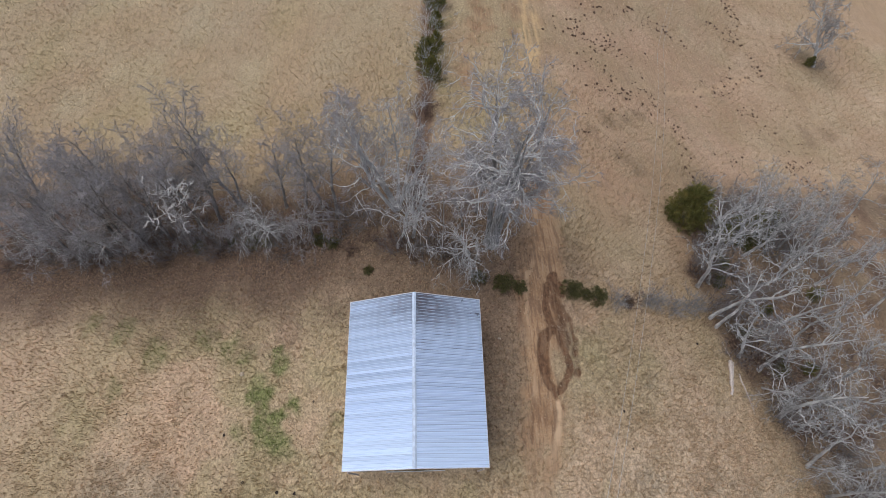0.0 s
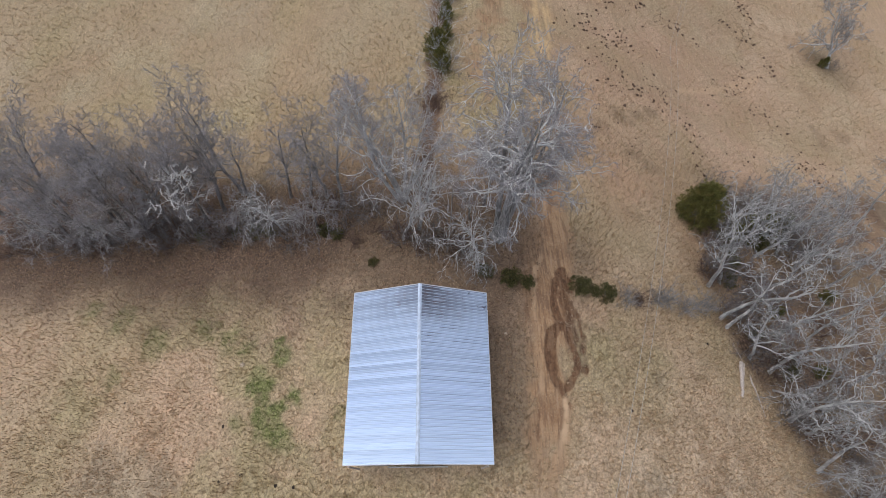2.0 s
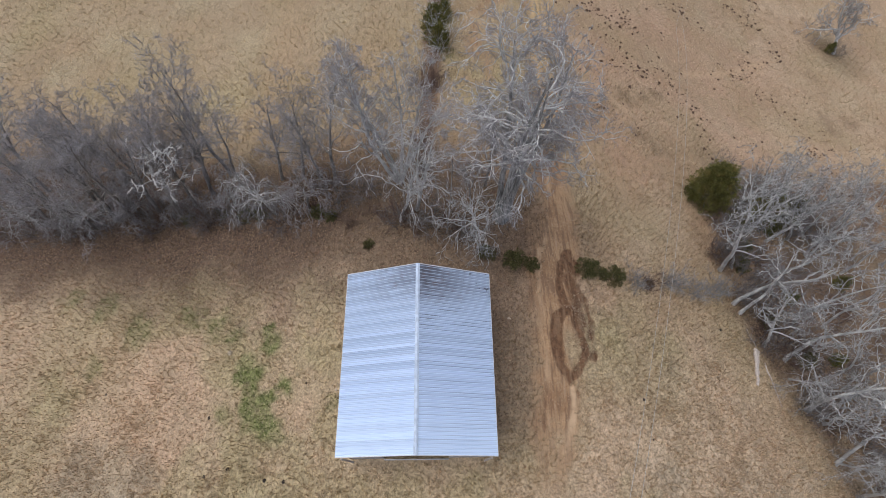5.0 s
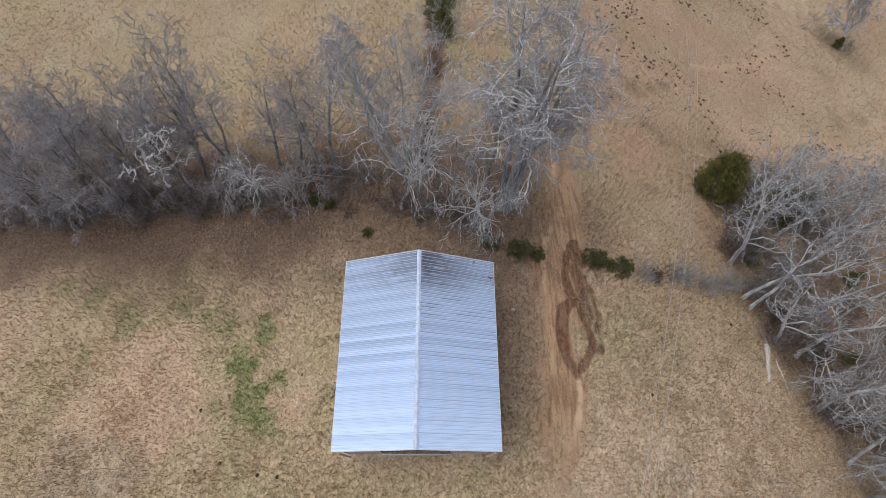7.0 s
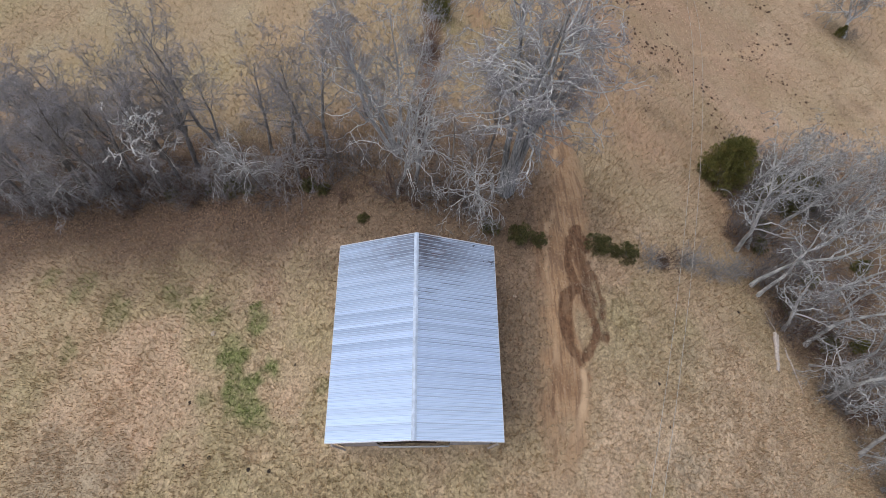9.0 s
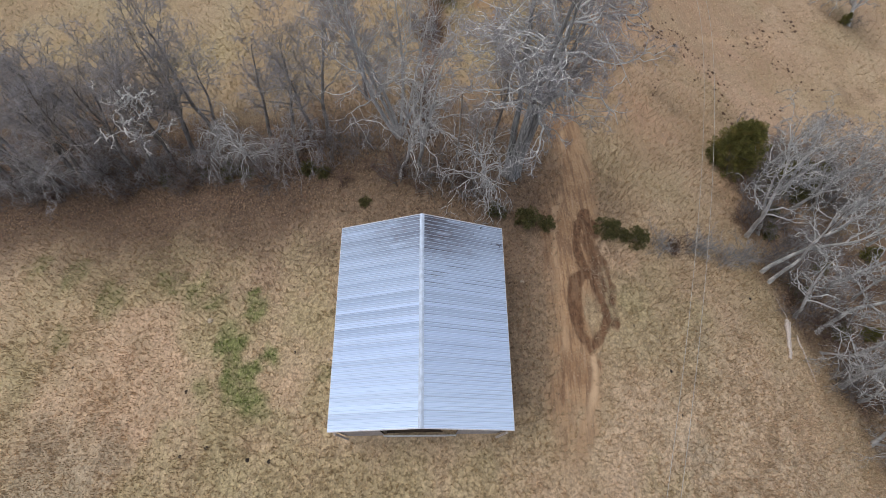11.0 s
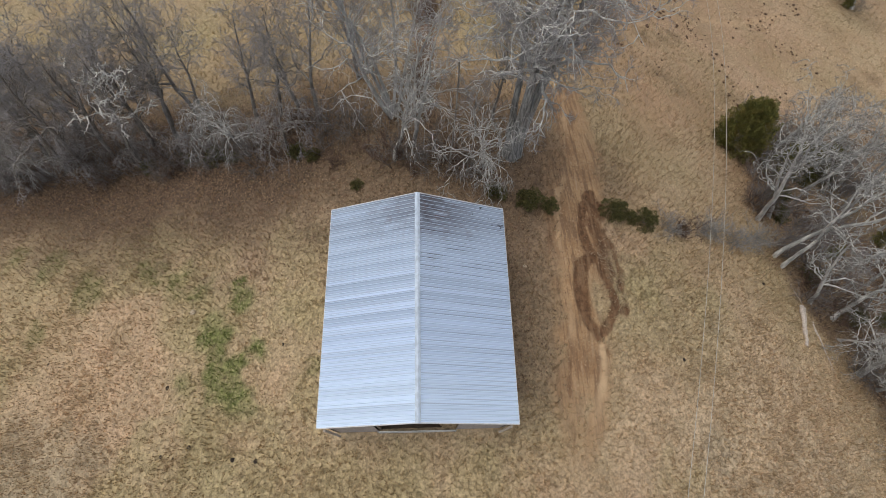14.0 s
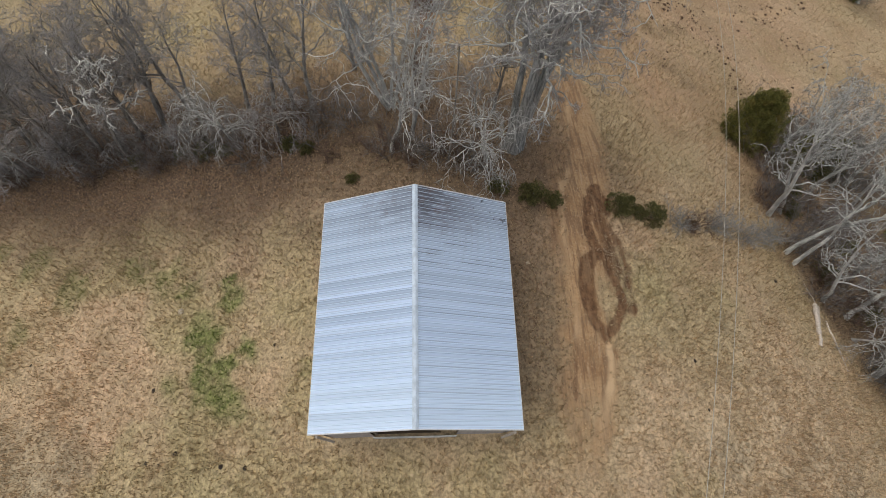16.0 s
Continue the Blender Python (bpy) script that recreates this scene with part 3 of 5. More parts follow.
TWIG_DARK = simple("dark_brush_twigs", (0.15, 0.132, 0.125), (0.34, 0.31, 0.295), 1.0, 0.9, 0, None, 0.1, 0.4)
TWIG_RED = simple("reddish_brush", (0.12, 0.075, 0.058), (0.22, 0.15, 0.12), 1.0, 0.9, 0, None, 0.1, 0.3)
LOG = simple("bleached_log", (0.46, 0.39, 0.34), (0.76, 0.68, 0.61), 3.0, 0.85, 0, (5, 5, 0.6), 0.3)
STONE = simple("tan_stone", (0.4, 0.32, 0.23), (0.62, 0.53, 0.42), 9.0, 0.9)
GRIT = simple("tan_grit", (0.3, 0.21, 0.14), (0.5, 0.38, 0.27), 9.0, 0.9)
DUNG = simple("dark_dung", (0.018, 0.013, 0.01), (0.045, 0.032, 0.024), 9.0, 0.8)
CLOD = simple("dark_earth_clod", (0.1, 0.06, 0.042), (0.2, 0.13, 0.09), 5.0, 0.95)
MUD = simple("turned_mud", (0.17, 0.1, 0.062), (0.3, 0.19, 0.12), 5.0, 0.9)
WIRE = simple("aluminium_wire", (0.5, 0.47, 0.42), (0.62, 0.58, 0.52), 2.0, 0.5, 0.3, None, 0.0)


def foliage(name, dark, light, warm):
    m, n, l, b = mat(name, 0.75)
    colour = mix(n, l, island_of(n), dark, light)
    spot = noise_of(n, l, coords_of(n), 1.4, 3, 0.6)
    colour = mix(n, l, ramp(n, l, spot, 0.5, 0.72, 0, 0.6), colour, warm)
    l.new(colour, b.inputs["Base Color"])
    return m


LEAVES = foliage("dead_leaves", (0.085, 0.05, 0.032), (0.36, 0.25, 0.16), (0.2, 0.1, 0.06))
CEDAR = foliage("cedar_foliage", (0.05, 0.054, 0.018), (0.28, 0.265, 0.072), (0.34, 0.24, 0.07))
BRIAR = foliage("briar_leaves", (0.045, 0.048, 0.018), (0.23, 0.21, 0.08), (0.28, 0.2, 0.1))


# ---- ground: one sheet out to the horizon ----
def steps(stops):
    """Plan lines: (from, to, spacing) stretches joined into one rising row."""
    row = [np.arange(a, b, d) for a, b, d in stops]
    return np.concatenate(row + [[stops[-1][1]]])


def outward(start, first, count, sign):
    return start + sign * np.cumsum(first * 1.22 ** np.arange(count))


def make_ground():
    xs = np.concatenate([outward(-80, 1.2, 32, -1)[::-1], steps([(-80, -40, 0.8), (-40, 7, 0.34), (7, 15, 0.13), (15, 40, 0.34), (40, 110, 0.9)]), outward(110, 1.2, 32, 1)])
    ys = np.concatenate([outward(-10, 0.8, 34, -1)[::-1], steps([(-10, -3, 0.4), (-3, 20, 0.17), (20, 50, 0.4), (50, 110, 0.8)]), outward(110, 1.2, 32, 1)])
    x, y = (a.ravel() for a in np.meshgrid(xs, ys))
    c = covers(x, y)
    near = band(np.maximum(np.abs(x) - 60, 0) + np.maximum(np.abs(y - 30) - 60, 0), 1, 30)
    z = land(x, y) + near * (0.07 * ripple(x, y, 2.2, 20) + 0.035 * ripple(x, y, 0.7, 21))
    z -= 0.13 * c["mud"] * (0.7 + 0.6 * ripple(x, y, 0.35, 22)) + 0.05 * c["dirt"]
    z += 0.1 * band(np.abs(near_line(x, y, LOOP_WEST) - 0.55), 0.02, 0.22) + 0.08 * band(np.abs(near_line(x, y, MUD_EAST) - 0.75), 0.02, 0.22)
    nx, ny = len(xs), len(ys)
    k = (np.arange(ny - 1)[:, None] * nx + np.arange(nx - 1)).ravel()
    me = arrays("ground", np.stack([x, y, z], 1), np.stack([k, k + 1, k + nx + 1, k + nx], 1), GROUND, True)
    for name in COVERS:
        me.attributes.new(name, "FLOAT", "POINT").data.foreach_set("value", c[name].astype(np.float32))
    tagged(new("ground", me), "winter pasture on a knoll with bleached grass and a muddy track", "ground", kind="structure")


make_ground()
rng = np.random.RandomState(7)


def make_grass():
    """Clumps of dry blades, thicker near the barn."""
    n = 300000
    x = 62 * (rng.rand(n) ** 0.8) * rng.choice([-1, 1], n)
    y = -9 + 82 * rng.rand(n) ** 1.5
    c = covers(x, y)
    bare = np.maximum.reduce([np.clip(c["dirt"] * 1.6 - 0.6, 0, 1), c["mud"], 0.5 * c["litter"], 0.6 * c["straw"]])
    keep = (rng.rand(n) > bare * 1.1) & ~((np.abs(x) < 5.2) & (y > -0.2) & (y < 12.3))
    keep &= rng.rand(n) > np.clip((np.hypot(x, 1.1 * (y - 5)) - 26) / 32, 0, 1.0)
    keep &= rng.rand(n) > 0.12
    x, y = x[keep], y[keep]
    # flatter, wider tussocks over the far pastures
    fx, fy = rng.uniform(-85, 95, 30000), rng.uniform(30, 105, 30000)
    fc = covers(fx, fy)
    sparse = (rng.rand(30000) > np.maximum(fc["litter"], np.clip(2 * fc["straw"], 0, 1))) & (np.hypot(fx, 1.1 * (fy - 5)) > 34)
    near = len(x)
    x, y = np.concatenate([x, fx[sparse]]), np.concatenate([y, fy[sparse]])
    n, blades = len(x), 4
    size = np.where(np.arange(n) < near, rng.uniform(0.12, 0.4, n) * (1 + 0.35 * ripple(x, y, 3.0, 33)), rng.uniform(0.35, 0.9, n))
    rise = np.where(np.arange(n) < near, 1.0, 0.3)[:, None]
    ang = rng.uniform(0, 2 * np.pi, (n, blades))
    out = rng.uniform(0.1, 0.7, (n, blades)) * size[:, None]
    root = np.stack([x, y, land(x, y)], 1)[:, None, :]
    d = np.stack([np.cos(ang), np.sin(ang), 0 * ang], -1)
    s = np.stack([-np.sin(ang), np.cos(ang), 0 * ang], -1)
    w = rng.uniform(0.014, 0.04, (n, blades, 1)) * (1 + np.clip((np.hypot(x, y - 5) - 35) / 30, 0, 2.0))[:, None, None]
    start = root + d * 0.03
    tip = root + d * out[..., None] + np.array([0, 0, 1.0]) * (size[:, None] * rise * rng.uniform(0.4, 1.1, (n, blades)))[..., None]
    v = np.stack([start + s * w, start - s * w, tip], 2).reshape(-1, 3)
    me = arrays("grass", v, np.arange(len(v)).reshape(-1, 3), GRASS)
    c = covers(x, y)
    for name in ("olive", "green", "litter", "bleach", "pink", "grey", "shade_damp"):
        me.attributes.new(name, "FLOAT", "POINT").data.foreach_set("value", np.repeat(c[name], blades * 3).astype(np.float32))
    tagged(new("grass", me), "short bleached winter grass in loose clumps over the pasture", "grass", kind="stuff")


make_grass()

# ---- the barn ----
HALF, LENGTH, EAVE, RISE = 5.0, 12.05, 8.01, 2.01
PITCH = math.atan2(RISE, HALF)
SLOPE = math.hypot(HALF, RISE)


def make_barn():
    barn = tagged(new("pole_barn"), "pole barn with ribbed galvanised metal gable roof, grimy at one end", "barn")
    base = at(0, 6) - 0.25
    roof = part("roof", box(-4.7, 4.7, 0.1, LENGTH - 0.1, EAVE - 0.02, EAVE + 0.02), TIMBER, barn, "timber roof frame under the metal sheets")
    # purlins along the barn and rafters across it
    for side in (-1, 1):
        for k in range(6):
            s = 0.25 + k * (SLOPE - 0.4) / 5
            x, z = side * (HALF - s * math.cos(PITCH)), EAVE + s * math.sin(PITCH) - 0.1
            part("purlin", box(x - 0.03, x + 0.03, 0.02, LENGTH - 0.02, z - 0.06, z + 0.06), TIMBER, barn)
        for k in range(6):
            y = 0.12 + k * (LENGTH - 0.24) / 5
            part("rafter", beam((side * (HALF - 0.1), y, EAVE - 0.16), (0, y, EAVE + RISE - 0.2), 0.05, 0.18), TIMBER, barn)
    # ribbed sheets: four ribs each, laid from eave to ridge, lapped over one another
    pitch, count = 0.2318, 13
    profile = [(0.0, 0.0)]
    for r in range(4):
        a = r * pitch
        profile += [(a + 0.075, 0.0), (a + 0.093, 0.034), (a + 0.132, 0.034), (a + 0.15, 0.0), (a + pitch, 0.0)]
    for side in (-1, 1):
        for k in range(count):
            y0 = k * LENGTH / count
            lift = 0.004 + 0.003 * (k % 2) + rng.uniform(0, 0.003)
            run = SLOPE + rng.uniform(-0.015, 0.02)
            v, f = [], []
            for deep in (0.0, 0.006):
                for py, pz in profile:
                    for s in (0.0, run):
                        h = pz + lift - deep
                        v.append((side * (HALF + 0.02 - s * math.cos(PITCH) + h * math.sin(PITCH)), y0 + py, EAVE + s * math.sin(PITCH) + h * math.cos(PITCH)))
            m = len(profile)
            for j in range(m - 1):
                f += [(2 * j, 2 * j + 1, 2 * j + 3, 2 * j + 2), (2 * (m + j), 2 * (m + j) + 2, 2 * (m + j) + 3, 2 * (m + j) + 1)]
                f += [(2 * j, 2 * j + 2, 2 * (m + j) + 2, 2 * (m + j))]
            f = np.array(f)
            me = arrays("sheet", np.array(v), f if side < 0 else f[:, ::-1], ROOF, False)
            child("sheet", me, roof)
    # ridge cap: a bent strip with hemmed edges
    v, f = [], []
    for y in (-0.03, LENGTH + 0.03):
        for x, z in ((-0.14, -0.03), (-0.135, -0.018), (-0.02, 0.032), (0.02, 0.032), (0.135, -0.018), (0.14, -0.03)):
            v.append((x, y, EAVE + RISE + z + 0.026))
    f = [(j, j + 1, j + 7, j + 6) for j in range(5)]
    child("ridge_cap", arrays("ridge_cap", np.array(v), np.array(f), RIDGE, False), barn, "bent metal ridge cap")
    for y in (-0.025, LENGTH + 0.025):
        for side in (-1, 1):
            part("rake_trim", beam((side * (HALF + 0.03), y, EAVE - 0.03), (0, y, EAVE + RISE - 0.01), 0.05, 0.1, 0.008), TRIM, barn, "white metal rake trim")
    for side in (-1, 1):
        part("eave_trim", box(side * HALF + (0.0 if side > 0 else -0.05), side * HALF + (0.05 if side > 0 else 0.0), -0.03, LENGTH + 0.03, EAVE - 0.12, EAVE + 0.006, 0.006), TRIM, barn, "white eave trim")
    # posts
    for side in (-1, 1):
        for k in range(5):
            y = 0.2 + k * (LENGTH - 0.4) / 4
            part("post", box(side * 4.62 - 0.08, side * 4.62 + 0.08, y - 0.08, y + 0.08, base - 0.5, EAVE - 0.05, 0.01), TIMBER, barn)
        part("brace", beam((side * 4.66, -0.1, EAVE - 0.2), (side * 4.5, -0.14, base + 0.1), 0.12, 0.12), TIMBER_PALE, barn, "pale bare timber post at the front corner")
    for x in (-2.2, 2.2):
        part("post", box(x - 0.08, x + 0.08, 0.16, 0.32, base - 0.5, EAVE + 0.9, 0.01), TIMBER, barn)
    # walls of ribbed sheet: both sides, back, and two front panels beside the gate
    def ribbed(name, along, fixed, a, b, z0, z1, label=""):
        v, f, n = [], [], int((b - a) / 0.2318)
        pts = [(a, 0.0)]
        for r in range(n):
            s = a + r * 0.2318
            pts += [(s + 0.08, 0.0), (s + 0.1, 0.02), (s + 0.13, 0.02), (s + 0.15, 0.0)]
        pts.append((b, 0.0))
        for deep in (0.0, 0.012):
            for s, h in pts:
                for z in (z0, z1):
                    o = fixed + math.copysign(h - deep, along[1])
                    v.append((s, o, z) if along[0] == "x" else (o, s, z))
        m = len(pts)
        for j in range(m - 1):
            f += [(2 * j, 2 * j + 2, 2 * j + 3, 2 * j + 1), (2 * (m + j), 2 * (m + j) + 1, 2 * (m + j) + 3, 2 * (m + j) + 2)]
            f += [(2 * j + 1, 2 * j + 3, 2 * (m + j) + 3, 2 * (m + j) + 1)]
        f = np.array(f)
        out = (along[0] == "y") == (along[1] < 0)
        child(name, arrays(name, np.array(v), f if out else f[:, ::-1], SIDING, False), barn, label)

    for side in (-1, 1):
        ribbed("side_wall", ("y", side), side * 4.74, 0.1, LENGTH - 0.1, base - 0.4, EAVE - 0.03)
    ribbed("back_wall", ("x", 1), LENGTH - 0.12, -4.7, 4.7, base - 0.6, EAVE + 0.0)
    ribbed("front_wall", ("x", -1), 0.09, -4.52, -2.3, base - 0.3, EAVE - 0.05, "grey ribbed metal panel beside the gate")
    ribbed("front_wall", ("x", -1), 0.09, 2.05, 4.52, base - 0.3, EAVE - 0.05, "grey ribbed metal panel beside the gate")
    # tube gate across the front opening
    gate = tagged(new("gate"), "galvanised tube gate")
    gate.parent = barn
    gz = at(0, 0) + 0.12
    for k in range(6):
        z = gz + k * 0.22
        part("rail", box(-2.28, 2.02, -0.06, -0.02, z - 0.02, z + 0.02, 0.008), GALV, gate)
    for x in (-2.28, -0.12, 2.0):
        part("stile", box(x, x + 0.045, -0.065, -0.02, gz - 0.02, gz + 1.13, 0.008), GALV, gate)
    bm = box(-4.7, 4.7, 0.2, LENGTH - 0.2, base - 0.5, base + 0.42)
    part("earth_floor", bm, FLOOR, barn, "trodden earth floor inside")
    return barn


make_barn()


# ---- trees ----
def unit(v):
    return v / np.maximum(np.linalg.norm(v, axis=-1, keepdims=True), 1e-9)


def sprout(r, pts, rad, count, span, angle, ratio, knots, bend, wander, thin, bias=(0, 0, 0), zig=0.0):
    """Grows count branches on each of the given ones. pts: (n, k, 3), rad: (n, k). bend: pull up (+) or down (-) along the branch."""
    n, k, _ = pts.shape
    t = r.uniform(span[0], span[1], (n, count)) * (k - 1)
    i = np.clip(t.astype(int), 0, k - 2)
    f = (t - i)[..., None]
    rows = np.arange(n)[:, None]
    a, b = pts[rows, i], pts[rows, i + 1]
    start = a * (1 - f) + b * f
    tangent = unit(b - a)
    side = unit(np.cross(tangent, r.normal(size=tangent.shape)))
    ang = np.radians(r.uniform(angle[0], angle[1], (n, count)))[..., None]
    d = unit(tangent * np.cos(ang) + side * np.sin(ang) + np.array(bias))
    whole = np.linalg.norm(np.diff(pts, axis=1), axis=2).sum(1)[:, None]
    length = whole * r.uniform(ratio[0], ratio[1], (n, count)) * (1.1 - 0.55 * t / (k - 1))
    r0 = np.minimum((rad[rows, i] * (1 - f[..., 0]) + rad[rows, i + 1] * f[..., 0]) * thin, length * 0.03 + 0.004)
    start, d, length, r0 = start.reshape(-1, 3), d.reshape(-1, 3), length.ravel(), r0.ravel()
    out, elbow = [start], zig * unit(np.cross(d, r.normal(size=d.shape))) if zig else 0.0
    for s in range(knots - 1):
        d = unit(d + wander * r.normal(size=d.shape) + np.array([0, 0, 1.0]) * (bend[0] + (bend[1] - bend[0]) * s / max(knots - 2, 1)))
        step = unit(d + (elbow if s % 2 else -elbow)) if zig else d
        out.append(out[-1] + step * (length / (knots - 1))[:, None])
    return np.stack(out, 1), r0[:, None] * np.linspace(1, 0.14, knots)[None]


def tubes(pts, rad, sides, tip=False):
    n, k, _ = pts.shape
    tangent = unit(np.gradient(pts, axis=1))
    a = unit(np.cross(tangent, np.array([0.31, 0.52, 0.79])))
    b = np.cross(tangent, a)
    turn = np.arange(sides) * 2 * np.pi / sides
    ring = a[:, :, None] * np.cos(turn)[:, None] + b[:, :, None] * np.sin(turn)[:, None]
    v = pts[:, :, None] + ring * rad[:, :, None, None]
    rings = k - 1 if tip else k
    base = (np.arange(n) * (rings * sides + (1 if tip else 0)))[:, None, None]
    j = np.arange(sides)
    row = (np.arange(rings - 1) * sides)[:, None]
    quads = np.stack([base + row + j, base + row + (j + 1) % sides, base + row + sides + (j + 1) % sides, base + row + sides + j], -1).reshape(-1, 4)
    if not tip:
        return v.reshape(-1, 3), quads, np.zeros((0, 3), int)
    v = np.concatenate([v[:, :rings].reshape(n, -1, 3), pts[:, -1:]], 1).reshape(-1, 3)
    last = base[:, 0] + (rings - 1) * sides
    tris = np.stack([last + j, last + (j + 1) % sides, np.broadcast_to(base[:, 0] + rings * sides, (n, sides))], -1).reshape(-1, 3)
    return v, quads, tris


def joined(name, pieces, material):
    v, quads, tris, base = [], [], [], 0
    for pv, pq, pt in pieces:
        v.append(pv)
        quads.append(pq + base)
        tris.append(pt + base)
        base += len(pv)
    return arrays(name, np.concatenate(v), [np.concatenate(quads), np.concatenate(tris)], material, True)


def stem(r, height, r0, knots, wander, lean=(0, 0), rise=0.12, taper=1.0, foot=(0, 0)):
    d, p, out = np.array([lean[0], lean[1], 1.0]), np.array([*foot, -0.3]), []
    for _ in range(knots):
        out.append(p)
        d = unit(d + wander * np.array([*r.normal(size=2), 0]) + np.array([0, 0, rise]))
        p = p + d * (height + 0.3) / (knots - 1)
    rad = r0 * (0.14 + 0.86 * (1 - np.linspace(0, 1, knots) ** taper))
    rad[0] *= 1.35
    return np.array(out)[None], rad[None]


def tall_tree(seed, height, r0, bark, twig, lean=(0, 0), limbs=17, fan=(24, 62), low=0.24, dense=1.0):
    """A slim forest-edge tree: one crooked leader, rising limbs, a fine haze of twigs at the top."""
    r = np.random.RandomState(seed)
    t0 = stem(r, height * 0.82, r0, 11, 0.08, lean)
    t1 = sprout(r, *t0, limbs, (low, 0.98), fan, (0.3, 0.58), 8, (0.05, 0.06), 0.26, 0.6, zig=0.24)
    t2 = sprout(r, *t1, 7, (0.2, 1.0), (25, 68), (0.34, 0.62), 6, (0.02, 0.03), 0.32, 0.55, zig=0.32)
    t3 = sprout(r, *t2, int(8 * dense), (0.25, 1.0), (22, 66), (0.4, 0.75), 3, (0.01, 0.02), 0.32, 0.5, zig=0.25)
    t4 = sprout(r, *t3, int(6 * dense), (0.15, 1.0), (22, 65), (0.5, 0.95), 2, (0.02, 0.03), 0.1, 0.7)
    return assemble("bare_tree", bark, twig, t0, t1, t2, t3, t4, 1.2)


def many_stemmed(seed, stems, bark, twig, limbs=7, droop=0.0, dense=1.0, bold=1.2, reach=(0.3, 0.55), spread=(22, 58), low=0.3, extra=(), bole=None, foot=0.0):
    """A tree of several trunks from one foot. stems: (lean x, lean y, length, radius); extra: limbs (height share on the first trunk, compass, rise, length, radius)."""
    r = np.random.RandomState(seed)
    sets = [stem(r, length, rad, 11, 0.04 if foot else 0.06, (lx, ly), 0.03, 0.9 if foot else 1.3, (3 * foot * (lx - 0.05), 3 * foot * (ly - 0.05))) for lx, ly, length, rad in stems]
    t0 = np.concatenate([p for p, _ in sets]), np.concatenate([q for _, q in sets])
    t1 = sprout(r, *t0, limbs, (low, 1.0), spread, reach, 10, (0.0 if foot else 0.12, droop), 0.3, 0.5 if foot else 0.6, zig=0.25)
    more, thick = [], []
    for j, (share, compass, rise, length, rad) in enumerate(extra):
        trunk, f = t0[0][j % len(stems)], share * 10
        p = trunk[int(f)] * (1 - f % 1) + trunk[min(int(f) + 1, 10)] * (f % 1)
        d = unit(np.array([math.cos(radians(compass)), math.sin(radians(compass)), rise]))
        row = [p]
        for k in range(9):
            d = unit(d + 0.28 * r.normal(size=3) + np.array([0, 0, 0.08 - 0.045 * k]))
            row.append(row[-1] + d * length / 9)
        more.append(row), thick.append(rad * np.linspace(1, 0.2, 10))
    if more:
        t1 = np.concatenate([t1[0], np.array(more)]), np.concatenate([t1[1], np.array(thick)])
    t2 = sprout(r, *t1, 7, (0.25, 1.0), (26, 70), (0.3, 0.55), 7, (0.05, droop), 0.36, 0.55, zig=0.3)
    t3 = sprout(r, *t2, int(7 * dense), (0.25, 1.0), (24, 68), (0.35, 0.65), 4, (0.03, droop), 0.38, 0.55, zig=0.3)
    t4 = sprout(r, *t3, int(5 * dense), (0.2, 1.0), (22, 60), (0.45, 0.8), 2, (0.02, droop), 0.1, 0.7)
    return assemble("bare_tree", bark, twig, t0, t1, t2, t3, t4, bold, bole)


def assemble(name, bark, twig, t0, t1, t2, t3, t4, bold=1.0, bole=None):
    tree = new(name)
    for t, least in ((t2, 0.022 * bold), (t3, 0.0105 * bold), (t4, 0.006)):
        np.maximum(t[1], least * np.linspace(1, 0.5, t[1].shape[1]), out=t[1])
    if bole:
        child("trunk", joined("trunk", [tubes(*t0, 9)], bole), tree, "furrowed dark grey trunk wood")
        child("crown_wood", joined("crown_wood", [tubes(*t1, 6), tubes(*t2, 4)], bark), tree, "pale bare limb wood")
    else:
        child("trunk", joined("trunk", [tubes(*t0, 7), tubes(*t1, 5), tubes(*t2, 3)], bark), tree)
    child("crown", joined("crown", [tubes(*t3, 3, True), tubes(*t4, 3, True)], twig), tree)
    return tree


def broad_tree(seed, height, r0, bark, twig, lean=(0, 0), fork=0.3, limbs=9, droop=-0.1, spread=(25, 62), dense=1.0, bias=(0, 0, 0), reach=(0.5, 0.8), bold=1.0, bole=None):
    """A spreading old tree: a leaning bole with long crooked limbs and hanging ends."""
    r = np.random.RandomState(seed)
    t0 = stem(r, height * 0.8, r0, 11, 0.12, lean)
    t1 = sprout(r, *t0, limbs, (fork, 1.0), spread, reach, 12, (0.12, droop), 0.3, 0.6, bias, 0.3)
    t2 = sprout(r, *t1, 7, (0.22, 1.0), (32, 78), (0.3, 0.55), 8, (0.06, droop), 0.4, 0.6, zig=0.4)
    t3 = sprout(r, *t2, int(6 * dense), (0.2, 1.0), (32, 72), (0.35, 0.62), 4, (0.0, droop), 0.42, 0.6, zig=0.4)
    t4 = sprout(r, *t3, int(5 * dense), (0.2, 1.0), (25, 60), (0.4, 0.7), 2, (0.0, droop), 0.1, 0.7)
    return assemble("bare_tree", bark, twig, t0, t1, t2, t3, t4, bold, bole)


